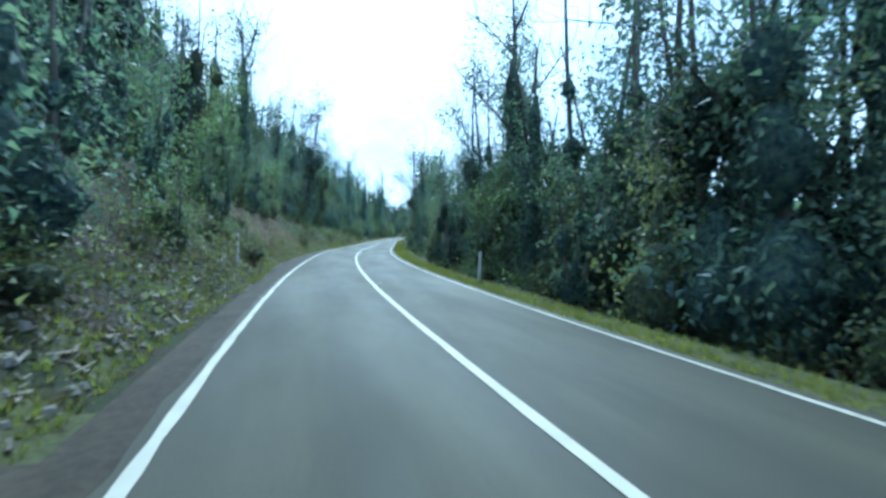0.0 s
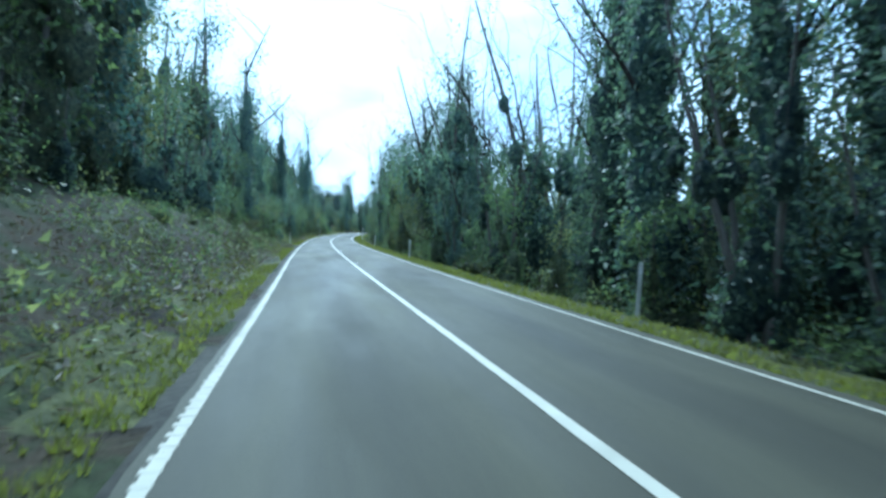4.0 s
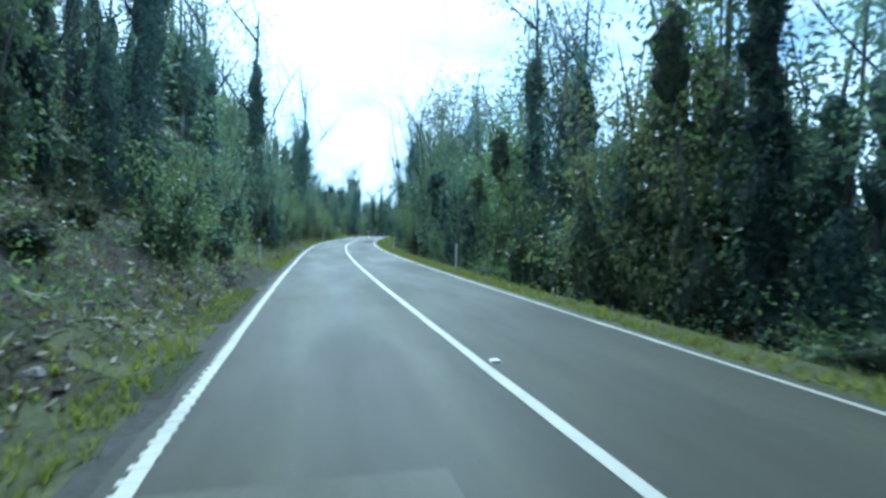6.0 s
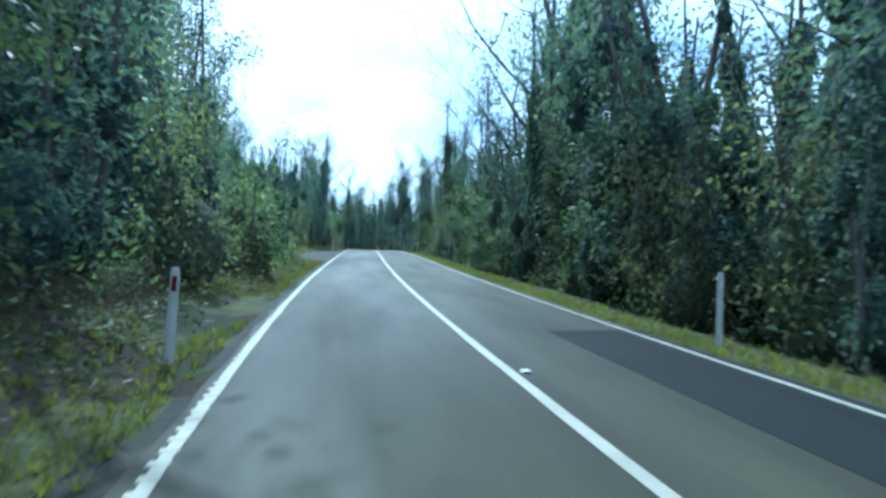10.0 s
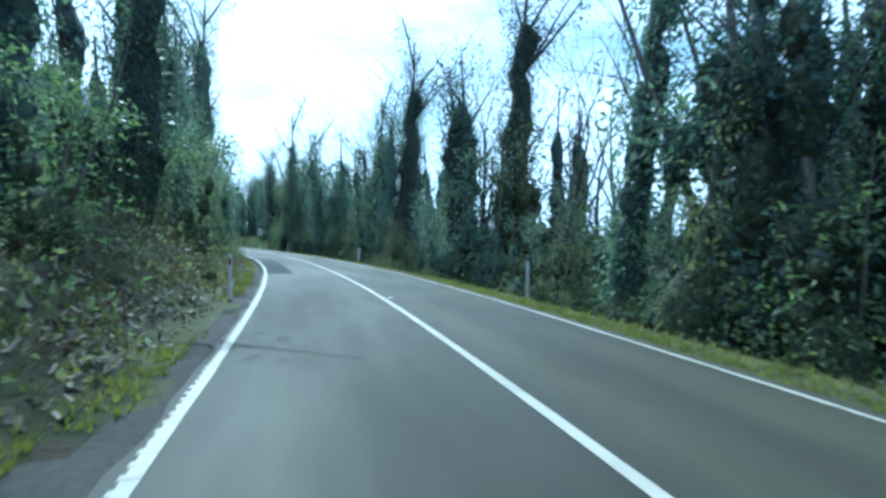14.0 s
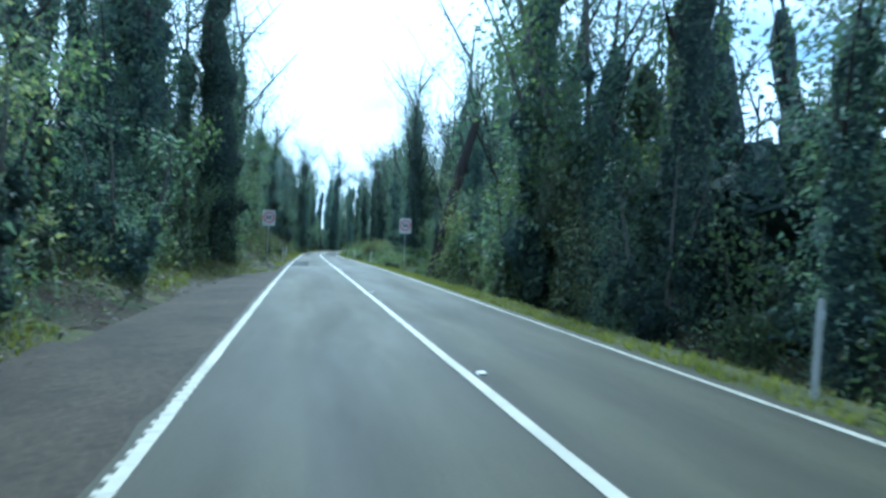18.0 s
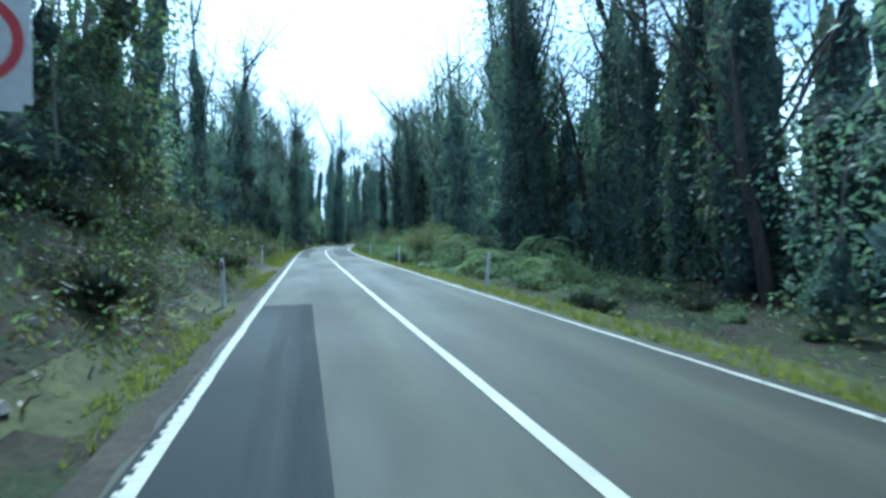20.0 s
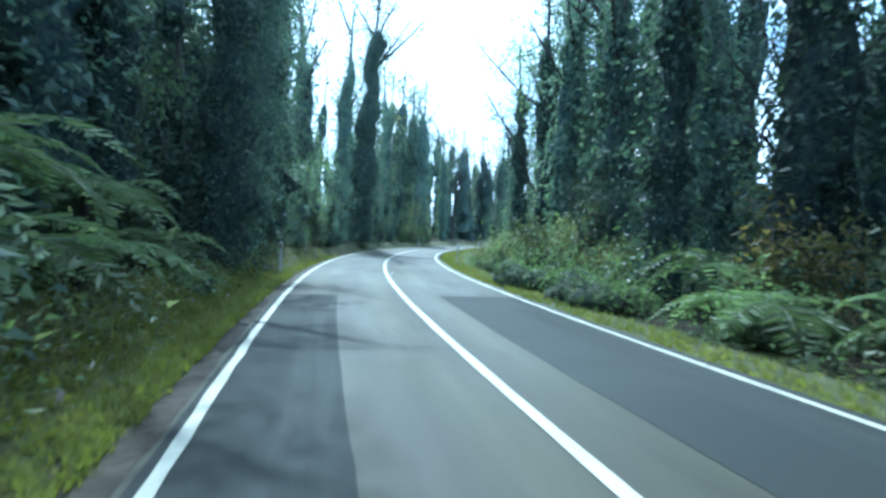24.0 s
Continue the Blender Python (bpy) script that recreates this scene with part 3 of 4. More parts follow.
def gum_tree(seed, h, sleeve, leaves, long=0.19, wide=0.052, bare=0.3, fork=0.5, leafmat=None, plain_wood=False, inner=0.42):
    """A burnt gum: blackened trunk and limbs in a sleeve of new leaves, bare twigs on top."""
    r = random.Random(seed)
    wv, wf, tv, tf, lv, lf = [], [], [], [], [], []
    lean = Vector((r.uniform(-0.05, 0.05), r.uniform(-0.05, 0.05), 1))
    top = h * (1 - bare * 0.5)
    line = wander(r, (0, 0, -0.3), lean, top, 9, 0.035, 0.02)
    rad = 0.011 * h + 0.03
    if plain_wood:
        tube(wv, wf, line[::3], [rad, rad * 0.75, rad * 0.5, rad * 0.25], 3)
    else:
        tube(wv, wf, line, [rad * (1.25 if i == 0 else 1 - 0.085 * i) for i in range(10)], 7)
    limbs = [(line, 0.04, 1.0, 1.0)]
    for _ in range(1 if plain_wood else r.randint(3, 5)):
        i = r.randint(int(9 * fork), 8)
        a = r.uniform(0, 6.28)
        ll = wander(r, line[i], (math.cos(a) * 0.7, math.sin(a) * 0.7, r.uniform(0.6, 1.2)), h * r.uniform(0.18, 0.34), 5, 0.16, 0.08)
        tube(wv, wf, ll[::5] if plain_wood else ll, [rad * 0.42, rad * 0.08] if plain_wood else [rad * 0.42 * (1 - 0.16 * k) for k in range(6)], 3 if plain_wood else 5)
        limbs.append((ll, 0.05, 0.85, 0.13))
        for _ in range(1 if plain_wood else 3):
            j = r.randint(2, 5)
            a = r.uniform(0, 6.28)
            tl = wander(r, ll[j], (math.cos(a), math.sin(a), r.uniform(0.3, 1.6)), h * r.uniform(0.06, 0.14) * (0.6 + bare * 2), 4, 0.25, 0.1)
            tube(tv, tf, tl, [rad * 0.13 * (1 - 0.2 * k) + 0.004 for k in range(5)], 3)
    for _ in range(int(5 * bare) if plain_wood else int(4 + 9 * bare)):
        i = r.randint(5, 9)
        a = r.uniform(0, 6.28)
        tl = wander(r, line[i], (math.cos(a), math.sin(a), r.uniform(0.3, 1.8)), h * r.uniform(0.06, 0.15), 4, 0.36, 0.10)
        tube(tv, tf, tl, [rad * 0.16 * (1 - 0.2 * k) + 0.004 for k in range(5)], 3)
    total = sum((b - a) * w for _, a, b, w in limbs)
    per = 15
    for ll, a, b, w in limbs:
        n = int(leaves / per * (b - a) * w / total) + 1
        for k in range(n):
            t = a + (b - a) * r.random()
            x = t * (len(ll) - 1)
            i = min(int(x), len(ll) - 2)
            p = ll[i].lerp(ll[i + 1], x - i)
            ang = r.uniform(0, 6.28)
            wob = 0.75 + 0.6 * noise.noise(Vector((math.cos(ang) * 1.2, math.sin(ang) * 1.2 + seed, p.z * 0.45)))
            taper = (1.12 - 0.45 * t) if w == 1.0 else 0.55
            d = sleeve * wob * taper * (0.45 + 0.55 * r.random() ** 0.6)
            size = r.uniform(0.75, 1.1)
            clump(lv, lf, r, p + Vector((math.cos(ang) * d, math.sin(ang) * d, r.uniform(-0.2, 0.2))), (0.36 + 0.20 * sleeve) * (1 + long), per, long * size, wide * size)
    # the matted inside of the sleeve
    cv, cf = [], []
    steps = 11 if plain_wood else 20
    ts = [0.02 + 0.78 * k / (steps - 1) for k in range(steps)]
    spine = [line[int(x * 9)].lerp(line[int(x * 9) + 1], x * 9 - int(x * 9)) for x in ts]
    spine = [q + Vector((r.uniform(-0.12, 0.12), r.uniform(-0.12, 0.12), 0)) * sleeve for q in spine]
    leafy_core(cv, cf, seed, spine, [sleeve * inner * (1.2 - 0.6 * x) * (0.7 if x < 0.05 else 0.45 if x > 0.76 else 1) * r.uniform(0.72, 1.2) for x in ts], 7 if plain_wood else 9)
    shag(lv, lf, r, cv, cf, int(leaves * 0.9), long, wide, sleeve * 0.75)
    return thing("gum_tree", "burnt gum tree sleeved in dark green regrowth", "tree",
                 [("trunk", mesh_of("gum_trunk", wv, wf, [BARK_BURNT], None, True), "blackened trunk"), ("twig_spray", mesh_of("gum_twigs", tv, tf, [BARK_GREY]), "bare grey twigs"),
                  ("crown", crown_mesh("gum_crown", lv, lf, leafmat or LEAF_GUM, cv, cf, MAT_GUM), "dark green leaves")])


def bushy_tree(seed, h, spread, leaves, mat=None, long=0.16, wide=0.046, lumps=13, name="young_tree", label="bushy young gum, leafy down to the ground"):
    """A young many-stemmed tree, leafy to the ground."""
    r = random.Random(seed)
    lv, lf, parts, stems = [], [], [], []
    for _ in range(3):
        wv, wf = [], []
        a = r.uniform(0, 6.28)
        ln = wander(r, (math.cos(a) * 0.15, math.sin(a) * 0.15, -0.2), (math.cos(a) * 0.22, math.sin(a) * 0.22, 1), h * r.uniform(0.7, 1.0), 6, 0.10, 0.05)
        tube(wv, wf, ln, [0.012 * h * (1 - 0.14 * k) for k in range(7)], 5)
        stems.append(ln)
        for _ in range(4):
            j = r.randint(1, 5)
            b = r.uniform(0, 6.28)
            sl = wander(r, ln[j], (math.cos(b), math.sin(b), 0.7), spread * r.uniform(0.4, 0.9), 3, 0.2, 0.05)
            tube(wv, wf, sl, [0.012, 0.009, 0.006, 0.003], 3)
            stems.append(sl)
        parts.append(("stem", mesh_of("young_stem", wv, wf, [BARK_GREY], None, True), "thin grey stem"))
    per = 16
    for _ in range(int(leaves / per)):
        ln = r.choice(stems)
        x = r.uniform(0.05, 0.999) * (len(ln) - 1)
        i = int(x)
        p = ln[i].lerp(ln[i + 1], x - i)
        a = r.uniform(0, 6.28)
        d = spread * 0.45 * math.sqrt(r.random()) * max(0.25, 1.1 - p.z / h)
        clump(lv, lf, r, p + Vector((math.cos(a) * d, math.sin(a) * d, r.uniform(-0.15, 0.2))), 0.42 + 0.10 * spread, per, long, wide, 0.3)
    cv, cf = [], []
    for k in range(lumps):
        ln = stems[5 * (k % 3)] if k % 2 else r.choice(stems)
        p = ln[1 + int((len(ln) - 2) * 0.8 * r.random())]
        if p.z > h * (0.78 if k % 2 else 0.55):
            continue
        leafy_lump(cv, cf, seed + k, p * 0.94 + Vector((0, 0, -0.2)), spread * r.uniform(0.13, 0.23) * max(0.4, 1.1 - p.z / h), r.uniform(1.4, 2.6))
    leafy_lump(cv, cf, seed + 20, (0, 0, h * 0.14), spread * 0.27, 1.8)
    shag(lv, lf, r, cv, cf, int(leaves * 0.8), long, wide, 0.13 * spread + 0.1)
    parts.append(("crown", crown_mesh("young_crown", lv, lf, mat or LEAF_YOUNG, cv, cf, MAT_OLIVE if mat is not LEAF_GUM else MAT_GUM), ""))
    return thing(name, label, "tree", parts)


def bare_tree(seed, h, wide=0.5, depth=4):
    """A dead tree: trunk and forking branches with no leaves."""
    r = random.Random(seed)
    wv, wf, tv, tf = [], [], [], []

    def grow(p, way, length, rad, level):
        ln = wander(r, p, way, length, 5, 0.12 + 0.08 * level, 0.03)
        if level < 2:
            tube(wv, wf, ln, [rad * (1 - 0.15 * k) for k in range(6)], 7 if level == 0 else 4)
        elif level == 2:
            tube(tv, tf, ln, [rad * (1 - 0.13 * k) for k in range(6)], 3)
        else:
            tube(tv, tf, ln[::2], [rad, rad * 0.7, rad * 0.3], 3)
        if level == depth:
            return
        for q in range(5 if level == 0 else 4 if level == 1 else 2):
            j = 5 if q == 0 else r.randint(2, 5)
            a = r.uniform(0, 6.28)
            d = (ln[j] - ln[j - 1]).normalized()
            way2 = d + Vector((math.cos(a), math.sin(a), r.uniform(-0.1, 0.5))) * wide * r.uniform(0.7, 1.5) * (0.4 if q == 0 else 1)
            grow(ln[j], way2, length * r.uniform(0.45, 0.72), max(rad * (1 - 0.15 * j) * (0.95 if q == 0 else 0.6), 0.007), level + 1)

    grow((0, 0, -0.3), (r.uniform(-0.08, 0.08), r.uniform(-0.08, 0.08), 1), h * 0.5, 0.009 * h + 0.03, 0)
    return thing("bare_tree", "dead leafless tree with dark forking branches", "tree",
                 [("trunk", mesh_of("bare_trunk", wv, wf, [BARK_BURNT], None, True), "charred trunk and limbs"), ("branchwork", mesh_of("bare_branches", tv, tf, [BARK_BURNT]), "")])


def shrub(seed, size, leaves, mat, label):
    r = random.Random(seed)
    wv, wf, lv, lf = [], [], [], []
    tips = []
    for _ in range(7):
        a = r.uniform(0, 6.28)
        ln = wander(r, (0, 0, -0.1), (math.cos(a) * 0.8, math.sin(a) * 0.8, 0.9), size * r.uniform(0.6, 1.1), 4, 0.2)
        tube(wv, wf, ln, [0.014, 0.011, 0.009, 0.006, 0.003], 3)
        tips.append(ln)
    for _ in range(int(leaves / 12)):
        ln = r.choice(tips)
        x = r.uniform(0.2, 0.999) * 4
        i = int(x)
        clump(lv, lf, r, ln[i].lerp(ln[i + 1], x - i) + Vector((r.uniform(-0.2, 0.2), r.uniform(-0.2, 0.2), r.uniform(-0.1, 0.15))) * size, 0.30 * size + 0.1, 12, 0.085, 0.024, 0.1)
    cv, cf = [], []
    for k in range(5):
        ln = tips[k]
        leafy_lump(cv, cf, seed + k, ln[2] * 0.9 + Vector((0, 0, -0.05)), size * r.uniform(0.18, 0.28), 0.9, 6)
    shag(lv, lf, r, cv, cf, int(leaves * 0.9), 0.08, 0.023, 0.16)
    return thing("shrub", label, "shrub", [("woody_base", mesh_of("shrub_base", wv, wf, [BARK_GREY]), ""), ("foliage", crown_mesh("shrub_leaves", lv, lf, mat, cv, cf, MAT_OLIVE), "")])


def frond_mesh(seed, long):
    """An arching frond with paired leaflets along its rib."""
    r = random.Random(seed)
    v, f = [], []
    rib = [Vector((long * (t * 0.95), 0, long * (0.62 * t - 1.05 * t * t))) for t in [k / 8 for k in range(9)]]
    tube(v, f, rib, [0.016 * (1 - 0.1 * k) for k in range(9)], 3)
    n = 40
    for k in range(3, n):
        t = k / n
        x = t * 8
        i = min(int(x), 7)
        p = rib[i].lerp(rib[i + 1], x - i)
        w = long * 0.26 * math.sin(math.pi * min(1, 0.12 + t * 0.92)) * r.uniform(0.85, 1.1)
        for side in (-1, 1):
            add_leaf(v, f, p, (0.35, side, r.uniform(-0.45, -0.1)), r, w, long * 0.0135)
    return mesh_of("frond", v, f, [LEAF_FERN])


def fern(seed, frond_a, frond_b, stem, label):
    r = random.Random(seed)
    base = new("tree_fern")
    wv, wf = [], []
    tube(wv, wf, [(0, 0, -0.2), (0.03, 0, stem * 0.5), (0, 0.02, stem)], [0.13, 0.11, 0.09], 7)
    piece("trunk", mesh_of("fern_trunk", wv, wf, [BARK_BURNT], None, True), base, "dark fibrous stem")
    for k in range(13):
        m = pose(0, 0, stem, r.uniform(-12, 12), r.uniform(-22, 14), k * 360 / 13 + r.uniform(-10, 10)) @ Matrix.Scale(r.uniform(0.75, 1.1), 4)
        piece("frond", frond_a if k % 2 else frond_b, base, "", m)
    return tagged(base, label, "fern")


GUMS = [gum_tree(20 + i, h, sl, n, bare=b) for i, (h, sl, n, b) in enumerate(((15, 1.05, 1950, 0.25), (17, 0.95, 1950, 0.4), (13, 1.2, 1950, 0.2), (16, 0.9, 1850, 0.45), (14, 1.35, 2100, 0.15), (18, 1.05, 2000, 0.35)))]
GUMS_FAR = [gum_tree(60 + i, h, sl, n, 0.31, 0.09, b, plain_wood=True, inner=0.5) for i, (h, sl, n, b) in enumerate(((15, 1.1, 190, 0.3), (17, 1.0, 190, 0.45), (14, 1.3, 205, 0.2), (18, 1.1, 200, 0.5)))]
UNDER_FAR = [gum_tree(70 + i, 6, 1.5, 165, 0.23, 0.07, 0.0, plain_wood=True, inner=0.55) for i in range(2)]
YOUNG = [bushy_tree(90 + i, h, sp, n, mat) for i, (h, sp, n, mat) in enumerate(((6, 1.9, 1000, None), (7.5, 2.1, 1100, LEAF_GUM), (5, 1.8, 950, None), (8.5, 2.0, 1150, LEAF_GUM), (6.5, 2.4, 1150, LEAF_OLIVE)))]
GROVE = [bushy_tree(200 + i, h, sp, int(n * 0.9), mat, 0.165, 0.051, 22, "leafy_tree", "broad leafy gum regrowth, green down to the ground") for i, (h, sp, n, mat) in enumerate(((11, 2.7, 3200, LEAF_GUM), (13, 2.6, 3400, LEAF_DARK), (9.5, 2.9, 3000, LEAF_OLIVE), (12, 2.3, 3000, LEAF_GUM), (10, 3.1, 3200, LEAF_YOUNG)))]
BARE = [bare_tree(120 + i, h, w, 3) for i, (h, w) in enumerate(((14, 0.5), (16, 0.7), (12, 0.9), (17, 0.45), (15, 1.1)))]
TIPPED = [bushy_tree(170 + i, 3.2, 1.7, 1300, m, 0.17, 0.05) for i, m in enumerate((LEAF_TIPS, LEAF_OLIVE))]
SHRUBS = [shrub(140, 1.3, 800, LEAF_SCRUB, "brownish roadside scrub on the bank"), shrub(141, 1.1, 740, LEAF_YOUNG, "low green roadside shrub"), shrub(142, 1.6, 950, LEAF_YOUNG, "bushy green roadside shrub"), shrub(143, 1.0, 600, LEAF_SCRUB, "dry brown bracken clump")]
FROND_A, FROND_B = frond_mesh(150, 1.9), frond_mesh(151, 1.6)
FERNS = [fern(162, FROND_A, FROND_B, 1.5, "tall tree fern with pale green drooping fronds"), fern(160, FROND_A, FROND_B, 0.55, "grey-green tree fern with drooping fronds"), fern(161, FROND_B, FROND_A, 0.2, "low grey-green fern with arching fronds")]
# the great leafy column on the outside of the last bend
COLUMN = gum_tree(38, 24, 1.7, 6500, bare=0.15, fork=0.7, inner=0.52)
tagged(COLUMN, "tall gum sleeved in dense dark leaves like a column", "tree")
used = set()


def plant(kind, s, u, turn, size, tall=1.0, sink=0.05, tilt=0.0):
    """Sets a plant on the ground; the first of each kind is the original itself."""
    x, y, z = on_ground(s, u, sink)
    m = pose(x, y, z, tilt, 0, turn) @ Matrix.Diagonal((size, size, size * tall, 1))
    if kind in used:
        ob = copy_thing(kind, m)
        ob.matrix_basis = m
    else:
        used.add(kind)
        ob = kind
        ob.matrix_basis = m
    return ob


FAR_BITS = {"trunk": [], "twig_spray": [], "crown": [], "crown_olive": [], "crown_dark": []}
far_pick = random.Random(3)


def plant_far(kind, s, u, turn, size, tall=1.0):
    """Adds a tree to the joined woods farther back."""
    x, y, z = on_ground(s, u, 0.05)
    m = pose(x, y, z, 0, 0, turn) @ Matrix.Diagonal((size, size, size * tall, 1))
    for o in kind.children:
        k = o.name.split(".")[0]
        FAR_BITS[far_pick.choice(("crown", "crown_dark", "crown_dark", "crown_olive")) if k == "crown" else k].append((o.data, m))


def join_far(name, bits, mats, label):
    vs, fs, ms, base = [], [], [], 0
    for me, m in bits:
        n = len(me.vertices)
        co = np.empty(n * 3, np.float32)
        me.vertices.foreach_get("co", co)
        mm = np.array(m)
        vs.append(co.reshape(-1, 3) @ mm[:3, :3].T + mm[:3, 3])
        fs += [tuple(k + base for k in p.vertices) for p in me.polygons]
        ms += [p.material_index for p in me.polygons]
        base += n
    ob = piece(name, mesh_of(name, np.concatenate(vs).tolist(), fs, mats, ms))
    return tagged(ob, label, "trees", kind="stuff")


CENTRE = np.stack([ROAD_X, ROAD_Y], -1)


def clear_of_road(s, u, room):
    x, y, _ = flat_at(s, u)
    if room > 4.5 and math.hypot(x - 89.3, y - 404.5) < 6.5:
        return False
    return float(np.min(np.hypot(CENTRE[:, 0] - x, CENTRE[:, 1] - y))) > room


# heights of the woods left and right of the road, and how far back the tall trees stand
TALL_L = [(-20, 15), (60, 17), (130, 17), (155, 20), (185, 20), (195, 17), (224, 13), (252, 13), (266, 16), (280, 17), (300, 19), (330, 13), (345, 17), (380, 22), (420, 25), (500, 24)]
TALL_R = [(-20, 14), (10, 14), (30, 13), (60, 14), (90, 17), (130, 16), (150, 19), (185, 19), (200, 17), (240, 16), (280, 16), (300, 18), (330, 21), (380, 21), (500, 20)]
BACK_L = [(-20, 3.0), (50, 3.2), (62, 3.6), (102, 3.2), (114, 2.2), (140, 2.2), (150, 3.6), (184, 3.6), (190, 4.2), (208, 4.0), (214, 2.0), (224, 1.5), (310, 1.6), (340, 2.5), (500, 2.0)]
BACK_R = [(-20, 2.0), (300, 2.0), (318, 5.0), (375, 6.0), (420, 4.0), (500, 3.0)]
# share of broad leafy trees among the tall ones
LEAFY = [(-20, 0.7), (150, 0.75), (200, 0.5), (300, 0.3), (320, 0.12), (500, 0.1)]
# stretches where the right side opens over low growth and bare trees
OPEN_R = ((42, 47), (87, 93), (187, 192), (228.5, 236.5), (242.5, 257.6), (263.6, 265.6), (268.5, 273))
wood = random.Random(77)


def woods(side):
    left = side < 0
    tall, back = (TALL_L, BACK_L) if left else (TALL_R, BACK_R)
    s = -20.0
    while s < 496:
        edge = (left_edge(s) - along(SHOULDER, s) if left else right_edge(s) + 1.3)
        h = along(tall, s)
        b = along(back, s)
        gap = not left and any(lo < s < hi for lo, hi in OPEN_R)
        drive = left and 332 < s < 338.5
        close = left and (108 < s < 186 or 208 < s < 266 or 276 < s < 306 or s > 352)
        near = -6 < s < 440
        # front rank: young trees and bushes
        if not drive and near and wood.random() < (0.85 if left and s < 26 or close else 0.55 if left else 0.72 if b < 4 else 0.06):
            u = edge + side * (wood.uniform(1.2, 4.0) if left and s < 26 else wood.uniform(0.7, 2.4) if close else b * 0.5 + wood.uniform(1.3, 3.0) if left else b * 0.5 + wood.uniform(0.0, 2.0))
            if clear_of_road(s, u, 4.6):
                plant(wood.choice(YOUNG), s, u, wood.uniform(0, 360), wood.uniform(0.5, 0.95) * (0.7 if gap else 1), wood.uniform(0.85, 1.25))
        for _ in range(2 if gap else 0):
            plant(wood.choice(YOUNG), s + wood.uniform(-1, 1), edge + wood.uniform(2.2, 7.0), wood.uniform(0, 360), wood.uniform(0.55, 0.85), wood.uniform(0.85, 1.1))
        # tall trees close behind
        if not drive and near and wood.random() < (0.0 if gap else 0.42 if s > 384 else 0.74 if left else 0.6 if s > 312 else 0.88):
            u = edge + side * (b + wood.uniform(0.2, 3.4))
            hh = h * wood.choice((wood.uniform(0.45, 0.75) if left else wood.uniform(0.65, 0.9), wood.uniform(0.75, 1.12), wood.uniform(0.8, 1.12)))
            if wood.random() < along(LEAFY, s):
                u += side * (1.2 if left else 0.6)
                if clear_of_road(s, u, 6.0):
                    plant(wood.choice(GROVE), s + wood.uniform(-0.6, 0.6), u, wood.uniform(0, 360), hh / 15.0 * wood.uniform(0.85, 1.1) * (1.0 if left else 1.12), wood.uniform(0.95, 1.3))
            elif clear_of_road(s, u, 5.6):
                plant(wood.choice(GUMS), s + wood.uniform(-0.6, 0.6), u, wood.uniform(0, 360), hh / 15.5, wood.uniform(0.92, 1.1))
        # ranks behind, joined
        for lo, hi, share in ((4.8, 9, 0.8 if left or s < 125 else 0.65), (6, 12, 0.75 if left or s < 125 else 0.55), (11, 22, 0.45 if left else 0.34), (22, 44, 0.05 if left else 0.12)):
            if gap and lo < 10:
                continue
            if wood.random() < share * (0.75 if not left and 312 < s < 384 else 1 if s < 384 else 1.4 if left and lo > 10 else 0.5):
                u = edge + side * (b + wood.uniform(lo, hi))
                if clear_of_road(s, u, 7):
                    plant_far(wood.choice(GUMS_FAR), s + wood.uniform(-1, 1), u, wood.uniform(0, 360), h * wood.uniform(0.7, 1.15) / 16.0 * (0.3 if gap else 1 if left or s > 322 else 0.85 if s > 125 or lo < 5 else 0.62), wood.uniform(0.92, 1.1))
        if wood.random() < 0.22:
            u = edge + side * wood.uniform(44, 88)
            plant_far(wood.choice(GUMS_FAR), s, u, wood.uniform(0, 360), wood.uniform(0.7, 1.0) if left else wood.uniform(0.4, 0.6))
        # squat leafy undergrowth behind the front
        for k in range(2 if left or s > 320 else 4):
            u = edge + side * (b + wood.uniform(3.6, 10 + 2 * k))
            if clear_of_road(s, u, 6):
                plant_far(wood.choice(UNDER_FAR), s + wood.uniform(-1, 1), u, wood.uniform(0, 360), wood.uniform(0.5, 1.0) * (0.6 if gap else 1.0 if left or s > 320 else 1.3), wood.uniform(0.8, 1.1))
        if wood.random() < (0.9 if gap else 0.26 if left or s > 200 else 0.5):
            u = edge + side * (b + (wood.uniform(4.0, 10) + (3.5 if 110 < s < 260 else 0) if left else wood.uniform(1.0, 7)))
            if clear_of_road(s, u, 7):
                plant(wood.choice(BARE), s, u, wood.uniform(0, 360), h * wood.uniform(0.8, 1.2) / 14.5)
        # low scrub on the bank and at the foot of the trees
        banked = left and (s < 31 or 308 < s < 332 or 338 < s < 353)
        if not drive and near and wood.random() < (0.95 if banked else 0.42):
            u = edge + side * wood.uniform(0.5 if left else 0.8, 1.2 + b * 0.8)
            if clear_of_road(s, u, 4.0):
                plant(wood.choice((SHRUBS[0], SHRUBS[0], SHRUBS[1], SHRUBS[3]) if left else SHRUBS), s + wood.uniform(-0.5, 0.5), u, wood.uniform(0, 360), wood.uniform(0.55, 1.0) if banked else wood.uniform(0.4, 0.75) if left else wood.uniform(0.45, 1.0))
        # low woods a good way off, behind the openings
        if not left and s < 320:
            for _ in range(1):
                u = edge + wood.uniform(15, 36)
                if clear_of_road(s, u, 12):
                    plant_far(wood.choice(UNDER_FAR), s + wood.uniform(-1, 1), u, wood.uniform(0, 360), wood.uniform(0.9, 1.5), wood.uniform(0.8, 1.1))
        s += 2.0


